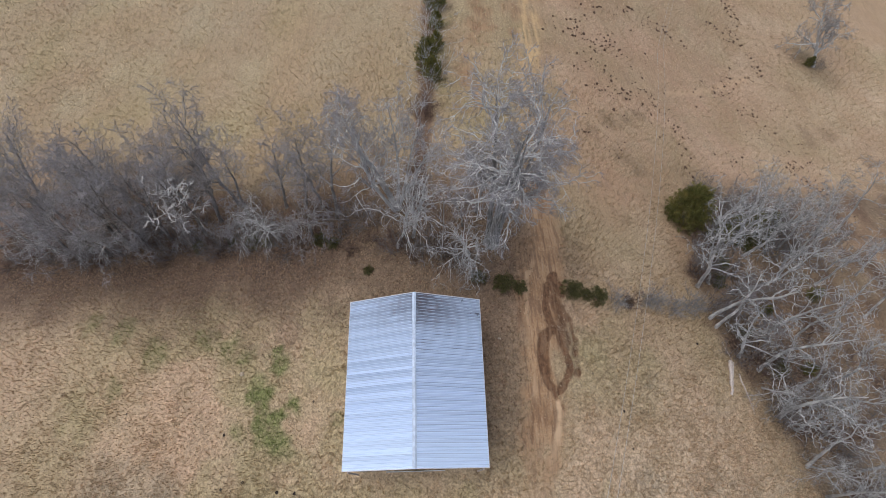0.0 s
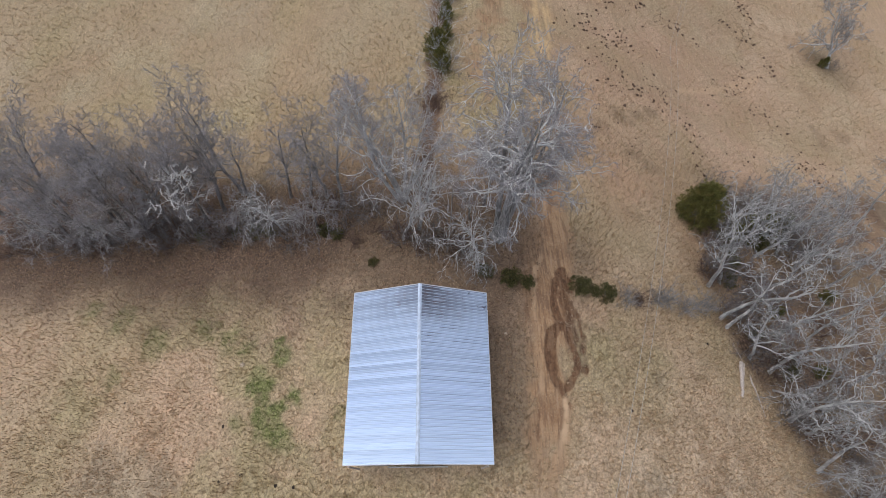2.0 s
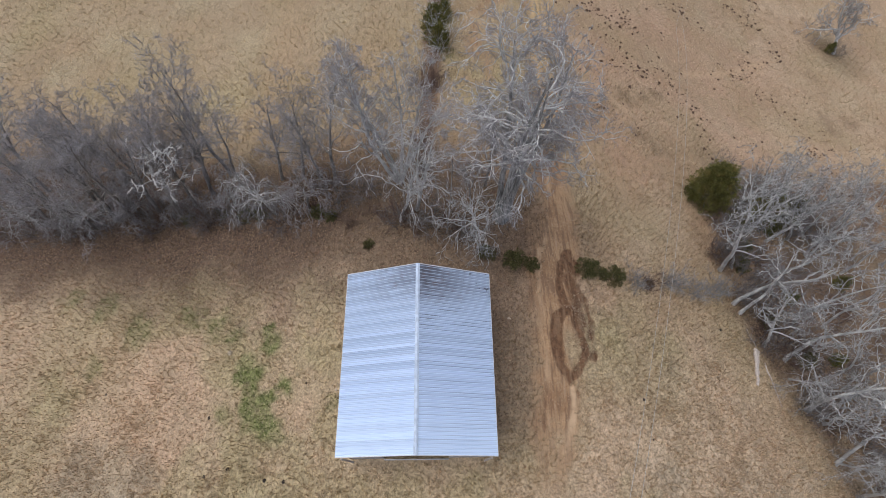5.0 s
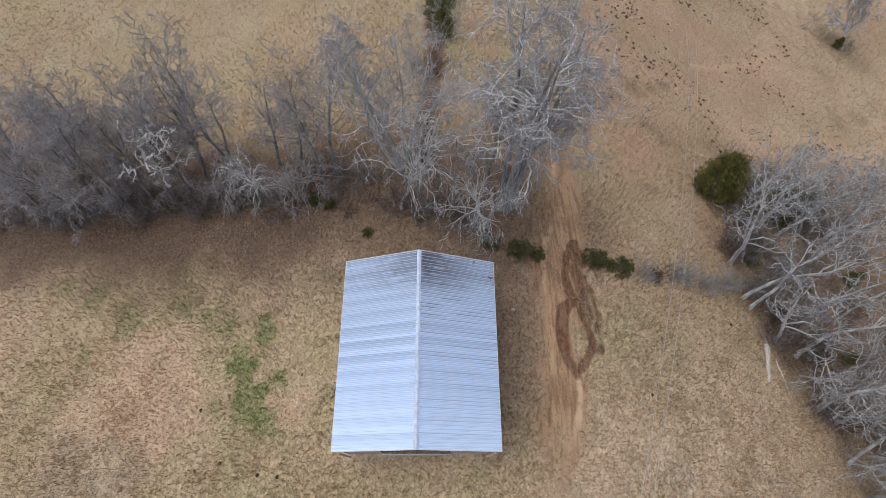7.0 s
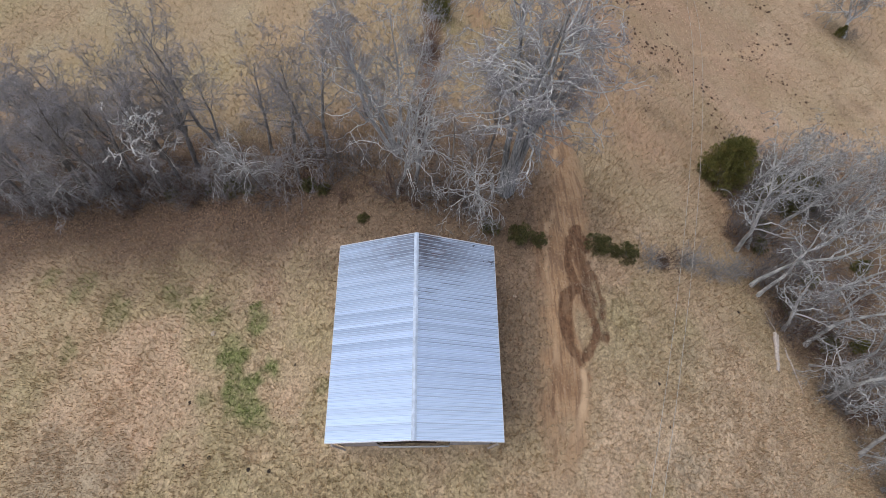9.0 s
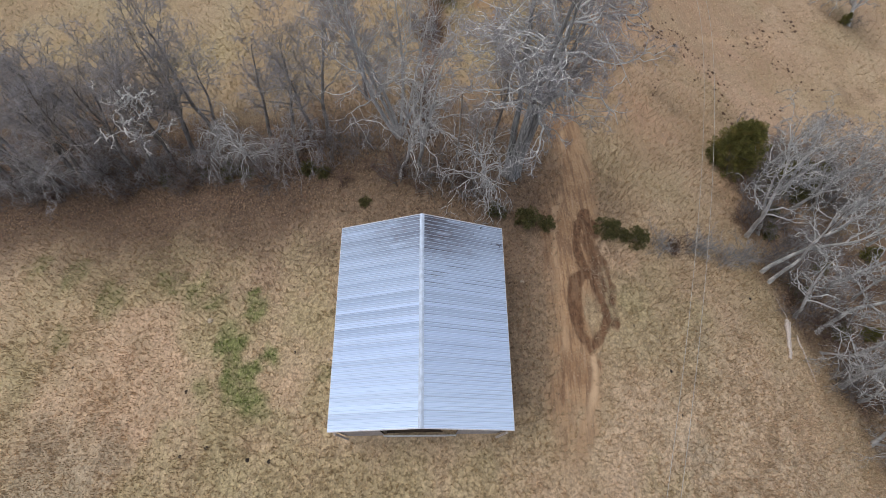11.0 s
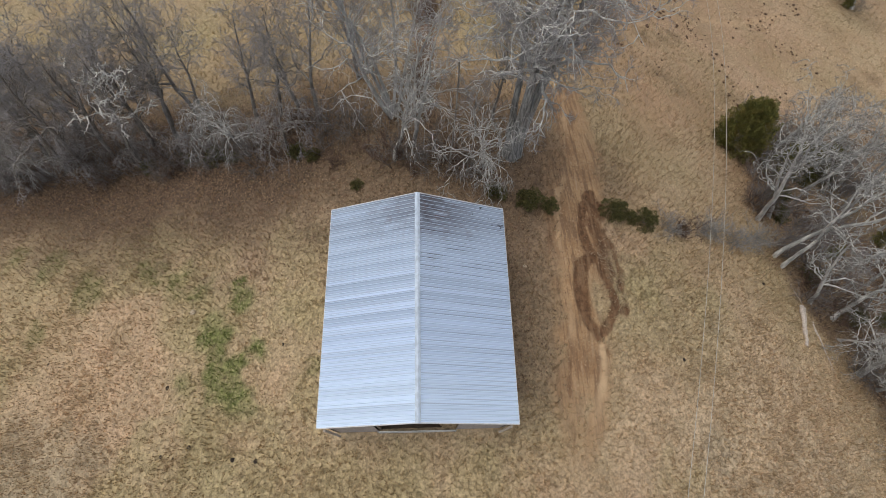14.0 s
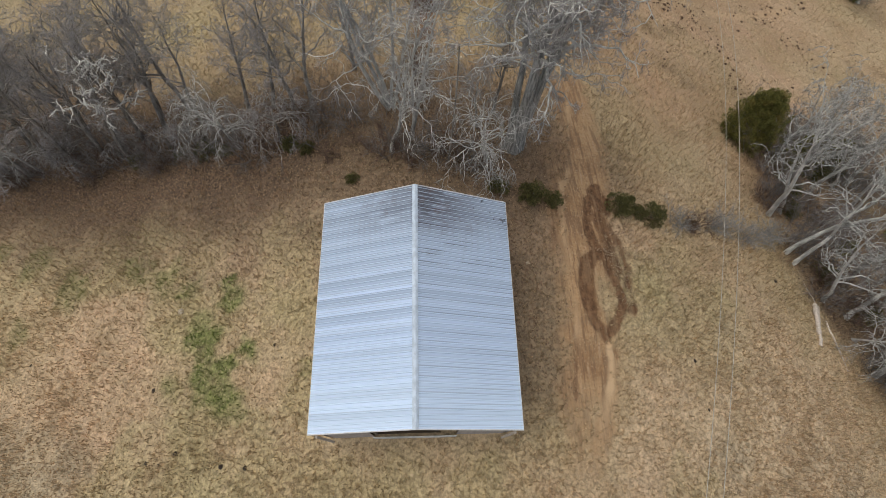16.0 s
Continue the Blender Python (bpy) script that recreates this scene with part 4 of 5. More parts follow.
def weeping_tree(seed, height, r0, bark, twig, lean=(0, 0), bias=(0, -0.3, 0), limbs=22, fine=6):
    """A low thorny tree whose limbs arch over to the open side and hang down."""
    r = np.random.RandomState(seed)
    t0 = stem(r, height * 0.66, r0, 7, 0.14, lean)
    t1 = sprout(r, *t0, limbs, (0.42, 1.0), (25, 80), (0.6, 1.15), 12, (0.26, -0.8), 0.2, 0.6, bias, 0.2)
    t2 = sprout(r, *t1, 7, (0.25, 1.0), (22, 60), (0.3, 0.55), 8, (0.0, -0.55), 0.28, 0.65, zig=0.25)
    t3 = sprout(r, *t2, fine, (0.2, 1.0), (25, 65), (0.35, 0.65), 4, (-0.1, -0.4), 0.3, 0.6, zig=0.3)
    t4 = sprout(r, *t3, 3, (0.2, 1.0), (25, 65), (0.4, 0.8), 2, (-0.05, -0.2), 0.1, 0.7)
    return assemble("bare_tree", bark, twig, t0, t1, t2, t3, t4, 0.95)


def brush(seed, height, bark, stems=14, spread=0.5):
    """A leafless thicket of thin stems from one root."""
    r = np.random.RandomState(seed)
    az = r.uniform(0, 2 * np.pi, stems)
    d = unit(np.stack([np.cos(az) * spread, np.sin(az) * spread, np.ones(stems)], 1) + 0.2 * r.normal(size=(stems, 3)))
    p, out = np.stack([0.35 * r.normal(size=stems), 0.35 * r.normal(size=stems), np.full(stems, -0.1)], 1), []
    for _ in range(5):
        out.append(p)
        d = unit(d + 0.2 * r.normal(size=d.shape))
        p = p + d * (height * r.uniform(0.6, 1.1, stems) / 4)[:, None]
    t0 = np.stack(out, 1), np.full((stems, 1), 0.022) * np.linspace(1, 0.4, 5)
    t1 = sprout(r, *t0, 6, (0.2, 1.0), (20, 55), (0.3, 0.6), 3, (0.02, -0.04), 0.28, 0.7)
    t2 = sprout(r, *t1, 5, (0.2, 1.0), (20, 60), (0.35, 0.65), 2, (0.0, 0.0), 0.1, 0.8)
    shrub = new("bare_shrub")
    np.maximum(t1[1], 0.01, out=t1[1]), np.maximum(t2[1], 0.008, out=t2[1])
    child("stem", joined("stem", [tubes(*t0, 4)], bark), shrub)
    child("crown", joined("crown", [tubes(*t1, 3, True), tubes(*t2, 3, True)], bark), shrub)
    return shrub


def leafy(name, seed, width, height, material, sprays=2600, size=0.22, lift=0.1, pointed=0.5, bark=BARK_GREY):
    """An evergreen: a short stem and a ragged crown of many small leaf sprays, thicker outside, with gaps."""
    r = np.random.RandomState(seed)
    plant = new(name)
    t0 = stem(r, height * 0.8, 0.03 + 0.02 * height, 6, 0.05)
    t1 = sprout(r, *t0, 14, (0.15, 0.95), (50, 85), (0.3, 0.5), 4, (0.05, 0.05), 0.1, 0.5)
    child("trunk", joined("trunk", [tubes(*t0, 6), tubes(*t1, 3, True)], bark), plant)
    # the crown is a crowd of pointed tufts that rise and lean outwards
    tufts = max(60, int(26 * width * height ** 0.5))
    h = r.rand(tufts) ** 0.9
    az = r.uniform(0, 2 * np.pi, tufts)
    dome = np.where(h < 0.3, 0.92 + 0.08 * h / 0.3, np.clip(1 - ((h - 0.3) / 0.7) ** 2, 0, 1) ** (0.4 + 0.5 * pointed))
    out = width / 2 * dome * r.uniform(0.25, 0.86, tufts)
    root = np.stack([out * np.cos(az), out * np.sin(az), (lift + 0.8 * h * (1 - lift)) * height], 1)
    lean = unit(np.stack([np.cos(az) * (1 - 0.7 * h), np.sin(az) * (1 - 0.7 * h), 0.5 + 1.2 * h], 1) + 0.25 * r.normal(size=(tufts, 3)))
    long, thick = height * r.uniform(0.13, 0.24, tufts), width * r.uniform(0.08, 0.14, tufts)
    pick = r.randint(0, tufts, sprays)
    u = r.rand(sprays)[:, None] ** 0.8
    off = r.normal(size=(sprays, 3))
    off = unit(off - lean[pick] * (off * lean[pick]).sum(1, keepdims=True))
    p = root[pick] + lean[pick] * (u - 0.3) * long[pick, None] + off * thick[pick, None] * (1.05 - u) ** 0.7 * r.rand(sprays, 1) ** 0.5
    d = unit(lean[pick] + 0.8 * off + 0.45 * r.normal(size=(sprays, 3)))
    a = unit(np.cross(d, r.normal(size=d.shape)))
    b = np.cross(d, a)
    s = size * r.uniform(0.5, 1.25, sprays)[:, None]
    v = np.stack([p - a * s * 0.22, p + a * s * 0.22, p + d * s + b * s * 0.12, p + d * s * 0.35 + b * s * 0.3], 1).reshape(-1, 3)
    k = np.arange(sprays)[:, None] * 4
    f = np.concatenate([k + np.array([0, 1, 2]), k + np.array([0, 3, 2])])
    child("crown", arrays("crown", v, f, material), plant)
    return plant


def placing(x, y, turn, size, stretch, tilt, lift=0.0):
    """Where a plant stands: turned, sized, and leaning a little towards the hilltop as the slope trees do."""
    turned = Matrix.Rotation(radians(turn), 4, "Z") @ Matrix.Diagonal((size, size, size * stretch, 1))
    return Matrix.Translation((x, y, at(x, y, lift))) @ Matrix.Rotation(math.atan(tilt), 4, "Y") @ turned


def stand(ob, x, y, turn=0.0, size=1.0, lift=0.0, tilt=0.0):
    ob.matrix_basis = placing(x, y, turn, size, 1.0, tilt, lift)
    return ob


def again(ob, x, y, turn, size=1.0, stretch=1.0, tilt=0.0):
    old = ob.scale.copy()
    ob.scale = (1, 1, 1)
    made = copy_thing(ob, placing(x, y, turn, size, stretch, tilt))
    ob.scale = old
    return made


def uphill(x):
    return max(-0.3, min(0.34, -0.009 * x))


# the hedgerow of tall bare trees west of the track
HEDGE_TREES = [(-27.7, 24.4), (-23.7, 24.9), (-22.1, 26.5), (-18.7, 26.6), (-11.9, 26.3), (-10.0, 25.8), (-14.2, 26.6), (-26.1, 25.2), (-34.0, 25.2), (-39.8, 26.0), (-44.1, 28.2), (-23.5, 28.6), (-32.6, 29.8), (-40.0, 30.6), (-8.3, 24.6), (-29.9, 26.6), (-37.0, 27.6), (-47.5, 27.0), (-50.5, 30.5), (-36.2, 24.6), (-42.0, 25.4), (-20.4, 28.6), (-31.0, 24.3), (-53.5, 28.0), (-46.0, 31.5), (-27.0, 29.0), (-35.0, 31.0), (-55.0, 31.0), (-49.0, 33.5), (-42.5, 33.0)]
kinds = []
for k in range(7):
    bark, twig = ((BARK_GREY, TWIG_GREY), (BARK_BROWN, TWIG_GREY), (BARK_GREY, TWIG_GREY))[k % 3]
    kinds.append(tall_tree(40 + k, 15.5, 0.21, bark, twig, lean=(0.12 * math.sin(k * 2.1), 0.1 + 0.1 * math.cos(k * 1.7)), limbs=13 + k % 3, low=0.32, dense=0.9))
for k, (x, y) in enumerate(HEDGE_TREES):
    label = "tall bare tree with grey-brown trunk in the hedgerow" if k % 3 == 1 else "tall dark-trunked bare tree with a twiggy crown in the hedgerow"
    scale = rng.uniform(0.86, 1.12) * (1.0 if x > -30 else 1.05) * (0.9 if x > -16 else 1.0)
    tilt = 0.3 * uphill(x) + rng.uniform(-0.06, 0.1)
    ob = stand(kinds[k], x, y, 0, scale, 0, tilt) if k < len(kinds) else again(kinds[k % 7], x, y, rng.uniform(-60, 60), scale, rng.uniform(0.92, 1.08), tilt)
    tagged(ob, label, "tree", "hedgerow trees")

# pale drooping trees along its front and behind the barn
weepers = [weeping_tree(71, 11.5, 0.17, BARK_PALE, TWIG_PALE, (0.02, -0.12)), weeping_tree(72, 9.0, 0.15, BARK_PALE, TWIG_PALE, (-0.05, -0.2)), weeping_tree(73, 13.5, 0.2, BARK_PALE, TWIG_PALE, (0.03, -0.14)), broad_tree(74, 13.0, 0.15, BARK_WHITE, BARK_WHITE, (0.0, -0.1), 0.62, 12, -0.1, (35, 85), 0.55, (0, -0.1, 0), (0.34, 0.5), 2.6, BARK_BROWN), weeping_tree(75, 8.0, 0.12, BARK_GREY, TWIG_GREY, (0.0, -0.15))]
WEEPING = [(-14.0, 22.2, 0, 0, 0.85), (4.8, 18.3, 1, 0, 1.1), (-1.8, 19.4, 2, 0, 0.85), (-24.8, 23.8, 3, 0, 1.05), (-18.4, 23.8, 4, 0, 0.9), (-10.4, 22.0, 4, -25, 1.05), (-35.0, 24.8, 0, 15, 0.8), (-25.5, 24.4, 4, 60, 0.9), (-42.5, 25.6, 0, -25, 0.8), (-30.6, 24.4, 4, 10, 0.9), (-38.6, 25.2, 4, 20, 1.0), (33.2, 6.8, 1, 10, 0.8), (36.6, -0.2, 0, 30, 0.7), (38.6, -4.0, 2, 20, 0.7), (31.6, 15.0, 4, 0, 0.8), (33.6, 11.8, 4, 0, 0.8), (37.2, 6.0, 0, 60, 0.7)]
for k, (x, y, w, turn, size) in enumerate(WEEPING):
    ob = stand(weepers[w], x, y, 0, size, 0, 0.3 * uphill(x)) if k < 5 else again(weepers[w], x, y, turn, size, 1.0, 0.3 * uphill(x))
    tagged(ob, "low whitish dead tree with crooked bare branches" if w == 3 else "low pale grey tree with arching, hanging bare branches", "tree", "drooping trees")

# the great pale tree beside the track, and its neighbours behind the barn
HEAD = tuple((0.7 + 0.27 * (k * 0.37 % 1), 47 * k % 360, 0.25 + 0.6 * (k * 0.61 % 1), 4.6 + 1.4 * (k * 0.29 % 1), 0.055) for k in range(22))
great = many_stemmed(81, ((0.06, 0.06, 19.5, 0.46), (0.08, 0.065, 18.5, 0.36), (0.04, 0.065, 18.5, 0.32), (0.065, 0.045, 17.0, 0.32)), BARK_PALE, TWIG_GREY, 21, 0.0, 1.0, 1.25, (0.22, 0.44), (38, 86), 0.45,
                     ((0.44, 175, 0.1, 5.0, 0.06), (0.42, 345, -0.1, 2.6, 0.045), (0.5, 190, 0.0, 5.5, 0.07), (0.38, 300, -0.3, 3.0, 0.05), (0.6, 350, 0.3, 4.0, 0.05), (0.66, 165, 0.4, 5.5, 0.06), (0.68, 10, 0.4, 4.5, 0.05), (0.7, 200, 0.3, 5.0, 0.05), (0.62, 0, 0.2, 4.5, 0.05)) + HEAD, BARK_OLD, 6.0)
tagged(stand(great, 6.7, 19.2), "great pale grey bare tree with several trunks beside the track", "tree", "trees behind the barn")
fan = many_stemmed(82, ((-0.5, 0.02, 13.0, 0.2), (-0.32, 0.1, 13.0, 0.16), (-0.14, 0.12, 13.5, 0.16), (0.02, 0.14, 13.0, 0.14), (0.16, 0.1, 12.5, 0.14), (0.32, 0.02, 11.5, 0.12)), BARK_PALE, TWIG_GREY, 12, 0.0, 1.0, 1.15, (0.3, 0.54), (28, 74), 0.36)
tagged(stand(fan, -2.0, 24.0), "many-stemmed grey bare tree fanning out beside the fence row", "tree", "trees behind the barn")
slender = many_stemmed(83, ((0.03, -0.04, 12.5, 0.17), (0.12, 0.0, 11.0, 0.12)), BARK_PALE, TWIG_GREY, 8, -0.05, 0.8, 1.3, (0.25, 0.45))
tagged(stand(slender, -0.4, 20.6), "slender pale bare tree behind the barn", "tree", "trees behind the barn")
for x, y, k, size in ((5.8, 23.2, 1, 0.7), (4.4, 21.6, 4, 0.5), (-5.2, 29.5, 3, 0.8)):
    tagged(again(kinds[k], x, y, 40 * k, size), "slim brown bare tree between the larger trees", "tree", "trees behind the barn")
pole = new("dead_pole_tree")
t0 = stem(np.random.RandomState(5), 10.8, 0.1, 9, 0.015)
t0[1][:] = np.linspace(0.065, 0.04, 9)
child("trunk", joined("trunk", [tubes(*t0, 7)], BARK_BROWN), pole)
child("broken_top", joined("broken_top", [tubes(np.array([[[0, 0, 10.72], [0.02, 0.01, 10.86], [0.03, 0.02, 10.95]]]), np.array([[0.08, 0.07, 0.02]]), 6)], LOG), pole, "pale broken top")
tagged(stand(pole, 2.2, 18.0), "slender dead trunk standing bare like a pole", "dead tree")

# the wood on the east slope: pale leaning trees
WOOD_TREES = [(29.4, 12.5), (29.0, 13.4), (31.3, 9.6), (34.3, 4.0), (28.7, 16.9), (36.4, -0.4), (33.4, 8.4), (30.6, 17.6), (36.0, 12.2), (38.4, 7.0), (36.5, 18.0), (41.0, 12.6), (39.6, 2.2), (42.0, 20.0), (45.0, 8.0), (46.5, 15.5), (43.5, -1.0), (49.5, 3.5), (51.0, 11.5), (49.0, 20.5), (55.0, 16.5), (55.0, 7.0), (58.0, 23.0), (34.2, 22.0), (45.0, 25.0), (61.0, 13.0), (37.6, 24.5), (40.5, 28.0), (48.5, 28.5), (54.0, 29.0), (60.0, 31.0), (65.0, 25.0), (36.2, 3.0), (38.2, -3.0), (41.5, -4.5), (47.0, -3.0), (40.8, 5.4), (37.0, 8.8), (34.8, 25.2), (36.4, 23.8), (38.0, 22.6), (39.5, 25.8), (42.5, 24.0), (44.0, 22.0), (47.0, 24.2), (50.5, 25.5), (41.5, 30.5), (46.0, 31.5), (52.5, 23.0)]
pale = [broad_tree(101 + k, 14.0, 0.2, BARK_WOOD, TWIG_WOOD, (0.12 * math.sin(2 * k), 0.16), 0.3, 10, -0.04, (28, 70), 0.67, (0, 0, 0), (0.38, 0.68), 1.35) for k in range(5)]
for k, (x, y) in enumerate(WOOD_TREES):
    size = rng.uniform(0.85, 1.1) if k < 8 else rng.uniform(0.7, 1.0)
    tilt = -0.08 + rng.uniform(-0.14, 0.1)
    ob = stand(pale[k], x, y, 0, size, 0, tilt) if k < 5 else again(pale[k % 5], x, y, rng.uniform(-50, 50), size, rng.uniform(0.9, 1.1), tilt)
    tagged(ob, "pale grey bare tree with crooked spreading limbs on the slope", "tree", "trees of the east wood")
lone = stand(broad_tree(120, 15.0, 0.3, BARK_PALE, TWIG_PALE, (0.0, 0.05), 0.15, 18, 0.0, (25, 70), 1.6, (0, 0, 0), (0.45, 0.8), 2.6), 78.6, 73.4, 0, 1.15, 0, -0.3)
tagged(lone, "lone grey bare tree on the open hillside", "tree")

# evergreens
cedar = leafy("cedar_tree", 1, 4.9, 7.0, CEDAR, 46000, 0.13, 0.03, 0.5)
tagged(stand(cedar, 30.2, 26.2), "round dense dark green cedar at the edge of the wood", "cedar")
small = leafy("cedar_tree", 2, 3.0, 4.4, CEDAR, 7000, 0.17, 0.04, 0.8)
CEDARS = [(1.2, 47.6, 1.1), (1.8, 45.2, 0.85), (2.4, 60.0, 1.1), (2.4, 51.0, 0.7), (2.5, 55.5, 0.7), (38.0, 26.5, 0.9), (41.5, 27.8, 0.9), (40.5, 9.0, 0.5), (37.0, 15.0, 0.5), (45.0, 28.8, 0.9), (47.0, 18.5, 0.6), (34.8, 24.5, 0.8), (77.4, 73.6, 0.6)]
for k, (x, y, size) in enumerate(CEDARS):
    ob = stand(small, x, y, 0, size) if k == 0 else again(small, x, y, 77 * k, size)
    tagged(ob, "small dark green cedar in the fence row" if x < 5 else "small dark cedar under the bare trees", "cedar", "small cedars")
briar = leafy("evergreen_bush", 3, 2.6, 1.5, BRIAR, 6000, 0.12, 0.02, 0.8)
BUSHES = [(7.7, 15.0, 0.9), (9.2, 14.7, 0.6), (14.0, 14.7, 0.9), (16.3, 14.2, 0.85), (15.2, 14.4, 0.5), (5.4, 15.7, 0.7), (-4.5, 17.1, 0.45), (-9.6, 21.3, 0.7), (-20.0, 23.2, 0.6), (-17.0, 22.6, 0.9), (-24.0, 23.2, 0.7), (-15.4, 22.0, 0.6), (-8.2, 20.6, 0.6), (32.5, 12.0, 0.9), (36.0, 9.0, 1.0), (33.8, 23.6, 1.2), (36.2, 25.4, 1.4), (39.0, 24.4, 1.3), (43.0, 26.4, 1.4), (31.6, 18.0, 0.9), (33.0, 20.5, 1.0)]
for k, (x, y, size) in enumerate(BUSHES):
    ob = stand(briar, x, y, 0, size) if k == 0 else again(briar, x, y, 63 * k, size)
    tagged(ob, "low dark green evergreen bush on the old fence line", "bush", "evergreen bushes")

rust = leafy("rust_bush", 4, 1.3, 0.8, LEAVES, 1500, 0.12, 0.02, 0.8)
tagged(stand(rust, 19.5, 13.9), "small rust-brown bush with dead leaves on the fence line", "bush")

# leafless brush under the trees and along the fence lines
thickets = [brush(131, 3.0, TWIG_DARK), brush(132, 2.4, TWIG_RED), brush(133, 1.6, TWIG_RED, 16, 0.8), brush(134, 1.9, TWIG_PALE, 30, 0.8), brush(135, 4.6, BARK_PALE, 8, 0.45)]
places = []
for k in range(80):
    x = -52 + 57 * (k + rng.rand()) / 80
    y = np.interp(x, [-60, -46, -32, -20, -10, 0, 6], [25.5, 24.6, 23.8, 22.2, 21.2, 18.6, 17.4]) + abs(rng.normal()) * 2.4 - 0.6
    places.append((x, y, rng.choice([0, 0, 0, 1, 2]), rng.uniform(0.8, 1.4)))
for k in range(9):
    places.append((rng.uniform(-0.4, 1.6), rng.uniform(24, 45), 1, rng.uniform(0.6, 1.0)))
for x, y in ((18.3, 13.9), (19.6, 13.7), (21.6, 14.3), (22.6, 14.5), (24.5, 13.8), (26.2, 14.2), (27.4, 14.6)):
    places.append((x, y, 1 if x < 21 and x > 19 else 3, rng.uniform(0.75, 1.05)))
for k in range(7):
    places.append((rng.uniform(1.0, 2.2), 41 + 3.1 * k + rng.rand(), 4, rng.uniform(0.8, 1.15)))
for k in range(64):
    y = rng.uniform(-4, 30)
    x = np.interp(y, [-12, -2.5, 2.2, 6, 9.6, 12.6, 19, 27], [40, 37.5, 35, 32.6, 30.4, 29, 29, 33]) + rng.exponential(6.0) + 0.3
    places.append((x, y, rng.choice([0, 0, 1]), rng.uniform(0.8, 1.4)))
places.append((79.0, 73.0, 0, 1.0))
for k in range(26):
    places.append((rng.uniform(33, 51), rng.uniform(22.5, 33), 0, rng.uniform(0.9, 1.4)))
placed = set()
for x, y, w, size in places:
    if w in placed:
        ob = again(thickets[w], x, y, rng.uniform(0, 360), size)
    else:
        placed.add(w)
        ob = stand(thickets[w], x, y, 0, size)
    tagged(ob, ("grey leafless thicket at the foot of the trees", "reddish brown leafless brush at the hedge foot", "low tangle of reddish brambles at the hedge foot", "pale grey leafless shrub on the fence line", "tall pale twiggy shrub in the fence row")[w], "shrub", "leafless brush")

# fallen trunks beside the wood
def fallen(x0, y0, x1, y1, r0, r1, label, crook=0.05):
    ob = new("fallen_log")
    r = np.random.RandomState(int(abs(x0 * 10)))
    t = np.linspace(0, 1, 7)
    x, y = x0 + (x1 - x0) * t + crook * r.normal(size=7), y0 + (y1 - y0) * t
    rad = r0 + (r1 - r0) * t
    pts = np.stack([x - x0, y - y0, land(x, y) - at(x0, y0) + rad * 0.8], 1)[None]
    child("log", joined("log", [tubes(pts, rad[None], 8)], LOG), ob)
    stub = sprout(r, pts, rad[None], 3, (0.3, 0.9), (40, 70), (0.05, 0.12), 3, (0.2, 0.2), 0.1, 0.5)
    child("stub", joined("stub", [tubes(*stub, 4, True)], LOG), ob)
    ob.matrix_basis = Matrix.Translation((x0, y0, at(x0, y0)))
    tagged(ob, label, "log", "fallen logs")


fallen(29.9, 9.1, 28.8, 5.8, 0.17, 0.13, "thick bleached log lying in the grass by the wood")
fallen(30.2, 9.0, 28.95, 5.9, 0.1, 0.07, "split bleached log lying beside the thick one", 0.03)
fallen(30.6, 7.9, 31.2, 4.2, 0.08, 0.05, "thin grey fallen pole on the grass")
fallen(29.6, 11.0, 30.2, 9.0, 0.05, 0.03, "thin bent fallen branch at the wood's edge")

# fallen leaves under the trees and beside the barn
def make_leaves():
    r = np.random.RandomState(55)
    n = 260000
    x, y = r.uniform(-52, 62, n), r.uniform(2, 32, n)
    c = covers(x, y)
    keep = (r.rand(n) < 0.9 * c["litter"] * (1 - c["dirt"])) & ~((np.abs(x) < 5) & (y < 12.2))
    x, y = x[keep], y[keep]
    n = len(x)
    size, turn = r.uniform(0.035, 0.085, n)[:, None, None], r.uniform(0, 2 * np.pi, n)
    u = np.stack([np.cos(turn), np.sin(turn), 0.35 * r.normal(size=n)], 1)[:, None]
    v = np.stack([-np.sin(turn), np.cos(turn), 0.35 * r.normal(size=n)], 1)[:, None]
    root = np.stack([x, y, land(x, y) + 0.07 + 0.05 * r.rand(n)], 1)[:, None]
    shape = np.array([(-1.0, 0.0), (0.1, -0.6), (1.0, 0.0), (0.1, 0.6)])
    pts = root + size * (u * shape[None, :, :1] + v * shape[None, :, 1:])
    me = arrays("fallen_leaves", pts.reshape(-1, 3), np.arange(4 * n).reshape(-1, 4), LEAVES)
    tagged(new("fallen_leaves", me), "dry brown fallen leaves strewn under the bare trees", "leaves", kind="stuff")


make_leaves()

# dung, stones, clods
def lump(name, seed, size, flat, material):
    bm = bmesh.new()
    bmesh.ops.create_icosphere(bm, subdivisions=2, radius=1)
    for v in bm.verts:
        v.co *= 1 + 0.28 * noise.noise(v.co * 1.7 + Vector((seed, 0, 0)))
        v.co = Vector((v.co.x * size, v.co.y * size, v.co.z * size * flat))
    me = bpy.data.meshes.new(name)
    bm.to_mesh(me)
    bm.free()
    me.materials.append(material)
    return new(name, me)


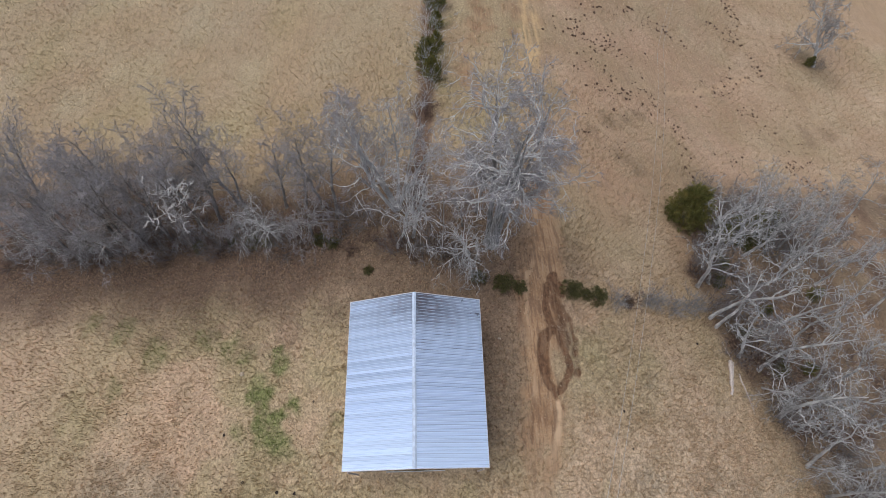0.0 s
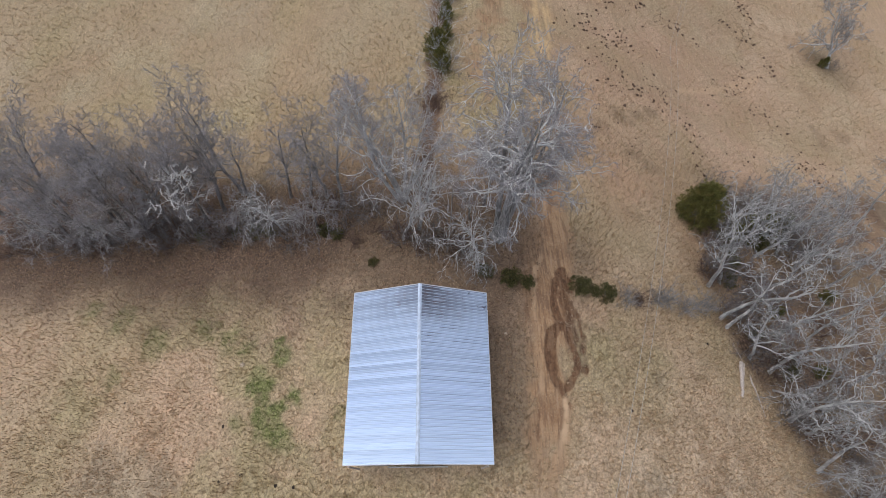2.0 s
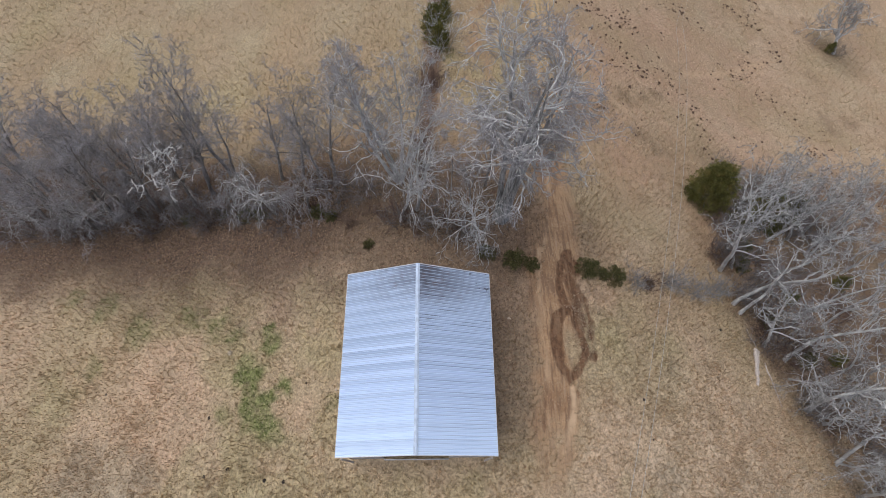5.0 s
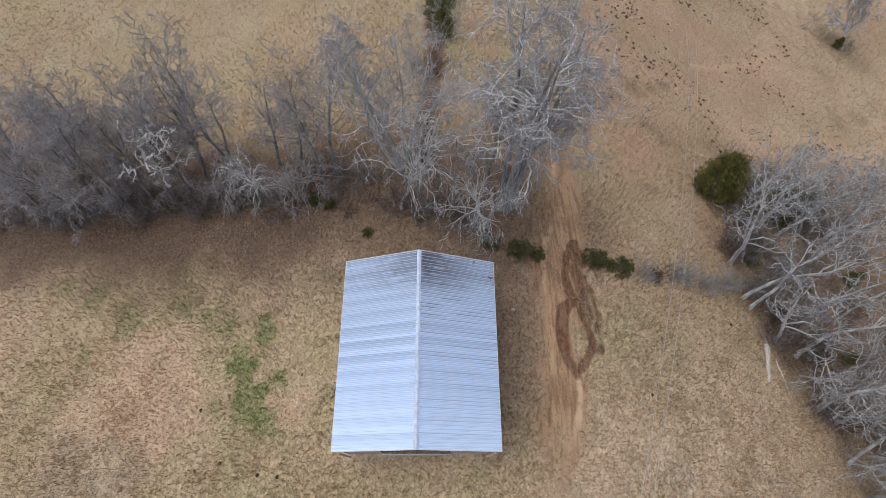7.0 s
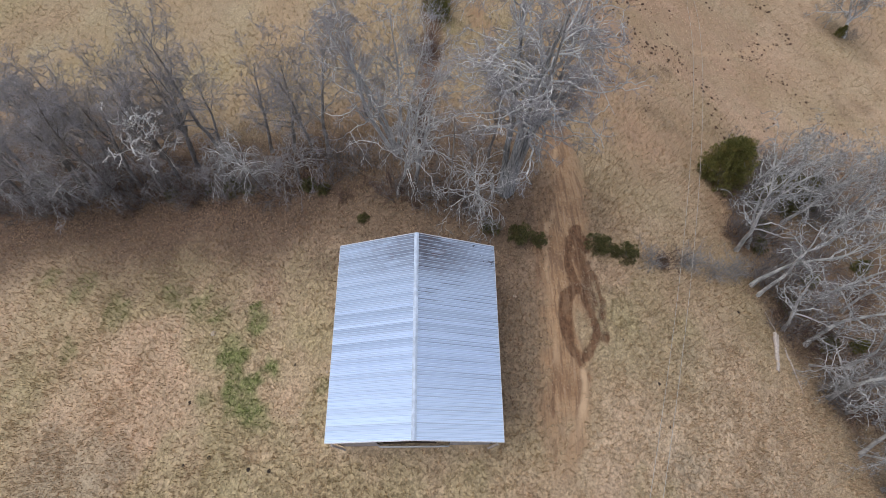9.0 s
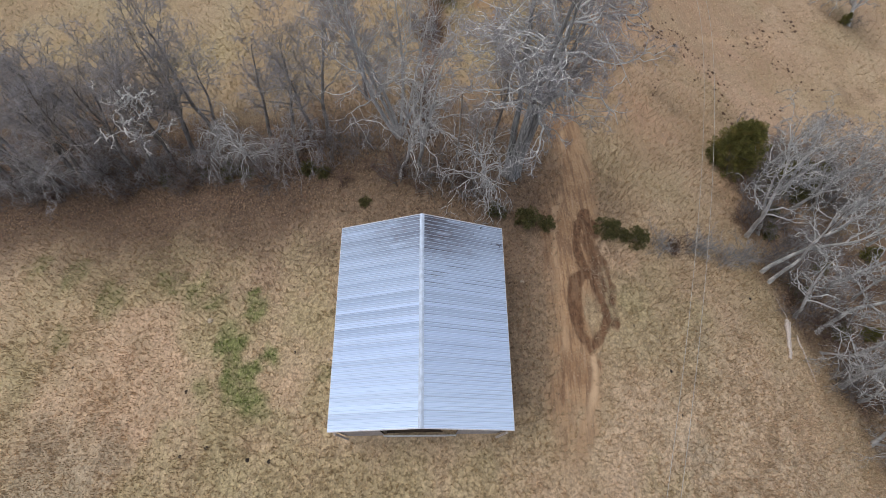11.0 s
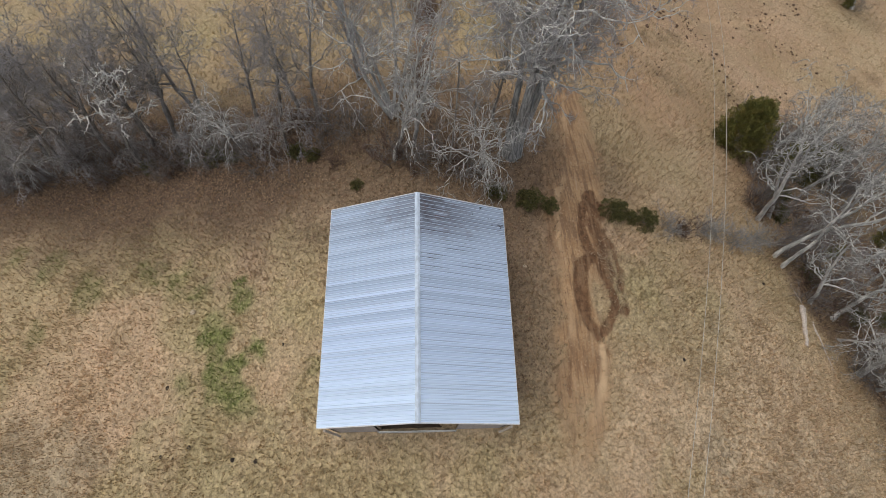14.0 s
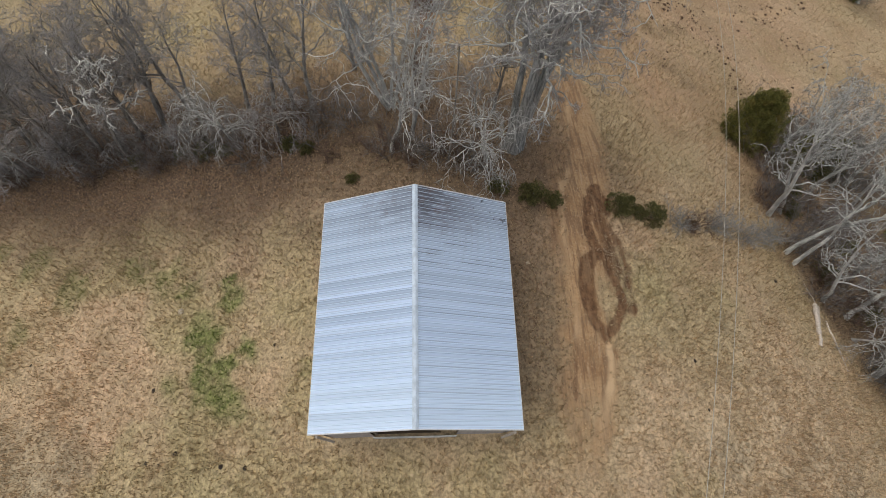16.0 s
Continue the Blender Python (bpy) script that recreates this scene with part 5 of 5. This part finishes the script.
PATS = [(-16.5, 3.3), (-16.1, -0.9), (-15.2, -1.0), (-14.2, -0.4), (-8.6, 5.5), (-11.1, -1.2), (-9.6, -1.3), (14.6, 7.1), (15.4, 3.6), (16.5, 2.0), (17.1, 1.2), (16.9, 4.1), (26.3, 10.5), (-27.4, 5.8), (-8.0, 4.7)]
pat = lump("dung_pat", 3, 0.16, 0.35, DUNG)
for k, (x, y) in enumerate(PATS):
    ob = stand(pat, x, y, 0, 1, 0.03) if k == 0 else again(pat, x, y, 50 * k, rng.uniform(0.65, 1.1))
    tagged(ob, "small dark dried dung pat on the grass", "dung", "dung pats")
rock = lump("stone", 9, 0.17, 0.55, STONE)
for k, (x, y, size) in enumerate(((-15.7, 8.4, 1.2), (6.9, 10.0, 0.9), (3.7, 29.9, 1.2), (-6.2, 4.9, 0.6), (2.9, 31.3, 0.8), (-13.2, 9.9, 0.5))):
    ob = stand(rock, x, y, 0, size, 0.04) if k == 0 else again(rock, x, y, 70 * k, size)
    tagged(ob, "pale field stone lying in the grass", "stone", "field stones")


def scatter(name, points, sizes, material, label, category, flat=0.5):
    """Many small lumps in one mesh: eight-sided, uneven."""
    n = len(points)
    r = np.random.RandomState(n)
    ring = np.arange(6) * np.pi / 3
    shape = np.concatenate([np.stack([np.cos(ring), np.sin(ring), 0 * ring], 1), [[0.1, 0, flat]], [[0, 0, -flat]]])
    v = points[:, None] + shape[None] * sizes[:, None, None] * r.uniform(0.6, 1.3, (n, 8, 1))
    j = np.arange(6)
    f = np.concatenate([np.stack([j, (j + 1) % 6, np.full(6, 6)], 1), np.stack([(j + 1) % 6, j, np.full(6, 7)], 1)])
    f = (np.arange(n)[:, None, None] * 8 + f).reshape(-1, 3)
    tagged(new(name, arrays(name, v.reshape(-1, 3), f, material)), label, category, kind="stuff")


def on_land(x, y, lift=0.0):
    return np.stack([x, y, land(x, y) + lift], 1)


def make_scatter():
    r = np.random.RandomState(21)
    # dark clods thrown up over the far eastern pasture, in drifts
    cx, cy = r.uniform(19, 66, 8000), r.uniform(34, 96, 8000)
    keep = (ripple(cx, cy, 6, 41) + 0.8 * ripple(cx, cy, 2.0, 42) + 0.9 * r.rand(8000) > 0.85) & (np.abs(near_line(cx, cy, FAR_WAY)) > 6)
    cx, cy = np.concatenate([cx[keep], 25 + 3.5 * r.normal(size=260)]), np.concatenate([cy[keep], 56 + 8 * r.normal(size=260)])
    scatter("earth_clods", on_land(cx, cy, 0.03), (0.045 + 0.22 * r.rand(len(cx)) ** 4) * (0.65 + cy / 140), CLOD, "dark earth clods dotted over the far pasture", "clods", 0.7)
    # pale stones along the torn edge of the track
    t = r.rand(420)
    line = np.array([(12.1, 11.6), (12.7, 10.6), (13.2, 9.1), (13.0, 7.4)])
    gx = np.interp(t * 3, [0, 1, 2, 3], line[:, 0]) + 0.34 * r.normal(size=420)
    gy = np.interp(t * 3, [0, 1, 2, 3], line[:, 1]) + 0.2 * r.normal(size=420)
    scatter("gravel", on_land(gx, gy, 0.0), r.uniform(0.015, 0.05, 420), GRIT, "pale gravel along the torn edge of the track", "gravel", 0.6)
    # turned lumps of mud beside the ruts
    mx, my = [], []
    for line in (LOOP_WEST, LOOP_EAST, MUD_EAST):
        line = np.array(line)
        t = r.rand(110) * (len(line) - 1)
        mx.append(np.interp(t, np.arange(len(line)), line[:, 0]) + 0.32 * r.normal(size=110))
        my.append(np.interp(t, np.arange(len(line)), line[:, 1]) + 0.32 * r.normal(size=110))
    mx, my = np.concatenate(mx), np.concatenate(my)
    scatter("mud_lumps", on_land(mx, my, -0.03), r.uniform(0.015, 0.05, len(mx)), MUD, "lumps of turned brown mud beside the ruts", "mud", 0.6)


make_scatter()


# ---- two wires over the east pasture ----
def make_wire(x0, slope, z0, dz, sag):
    y = np.linspace(-60, 125, 60)
    x = x0 + slope * y
    z = np.where(y < 55, z0 + dz * y + sag * y * y, 0)
    end = z0 + dz * 55 + sag * 3025
    z = np.where(y < 55, z, end - (end - (land(x, y) + 9)) * np.clip((y - 55) / 70, 0, 1))
    z = np.maximum(z, land(x, y) + 4)
    me = joined("wire", [tubes(np.stack([x, y, z], 1)[None], np.full((1, 60), 0.016), 5)], WIRE)
    tagged(new("overhead_wire", me), "thin pale overhead wire strung above the pasture", "wire", "overhead wires")


make_wire(12.8, 0.3917, 10.49, -0.131, -0.0039)
make_wire(13.3, 0.3917, 10.9, -0.118, -0.0040)
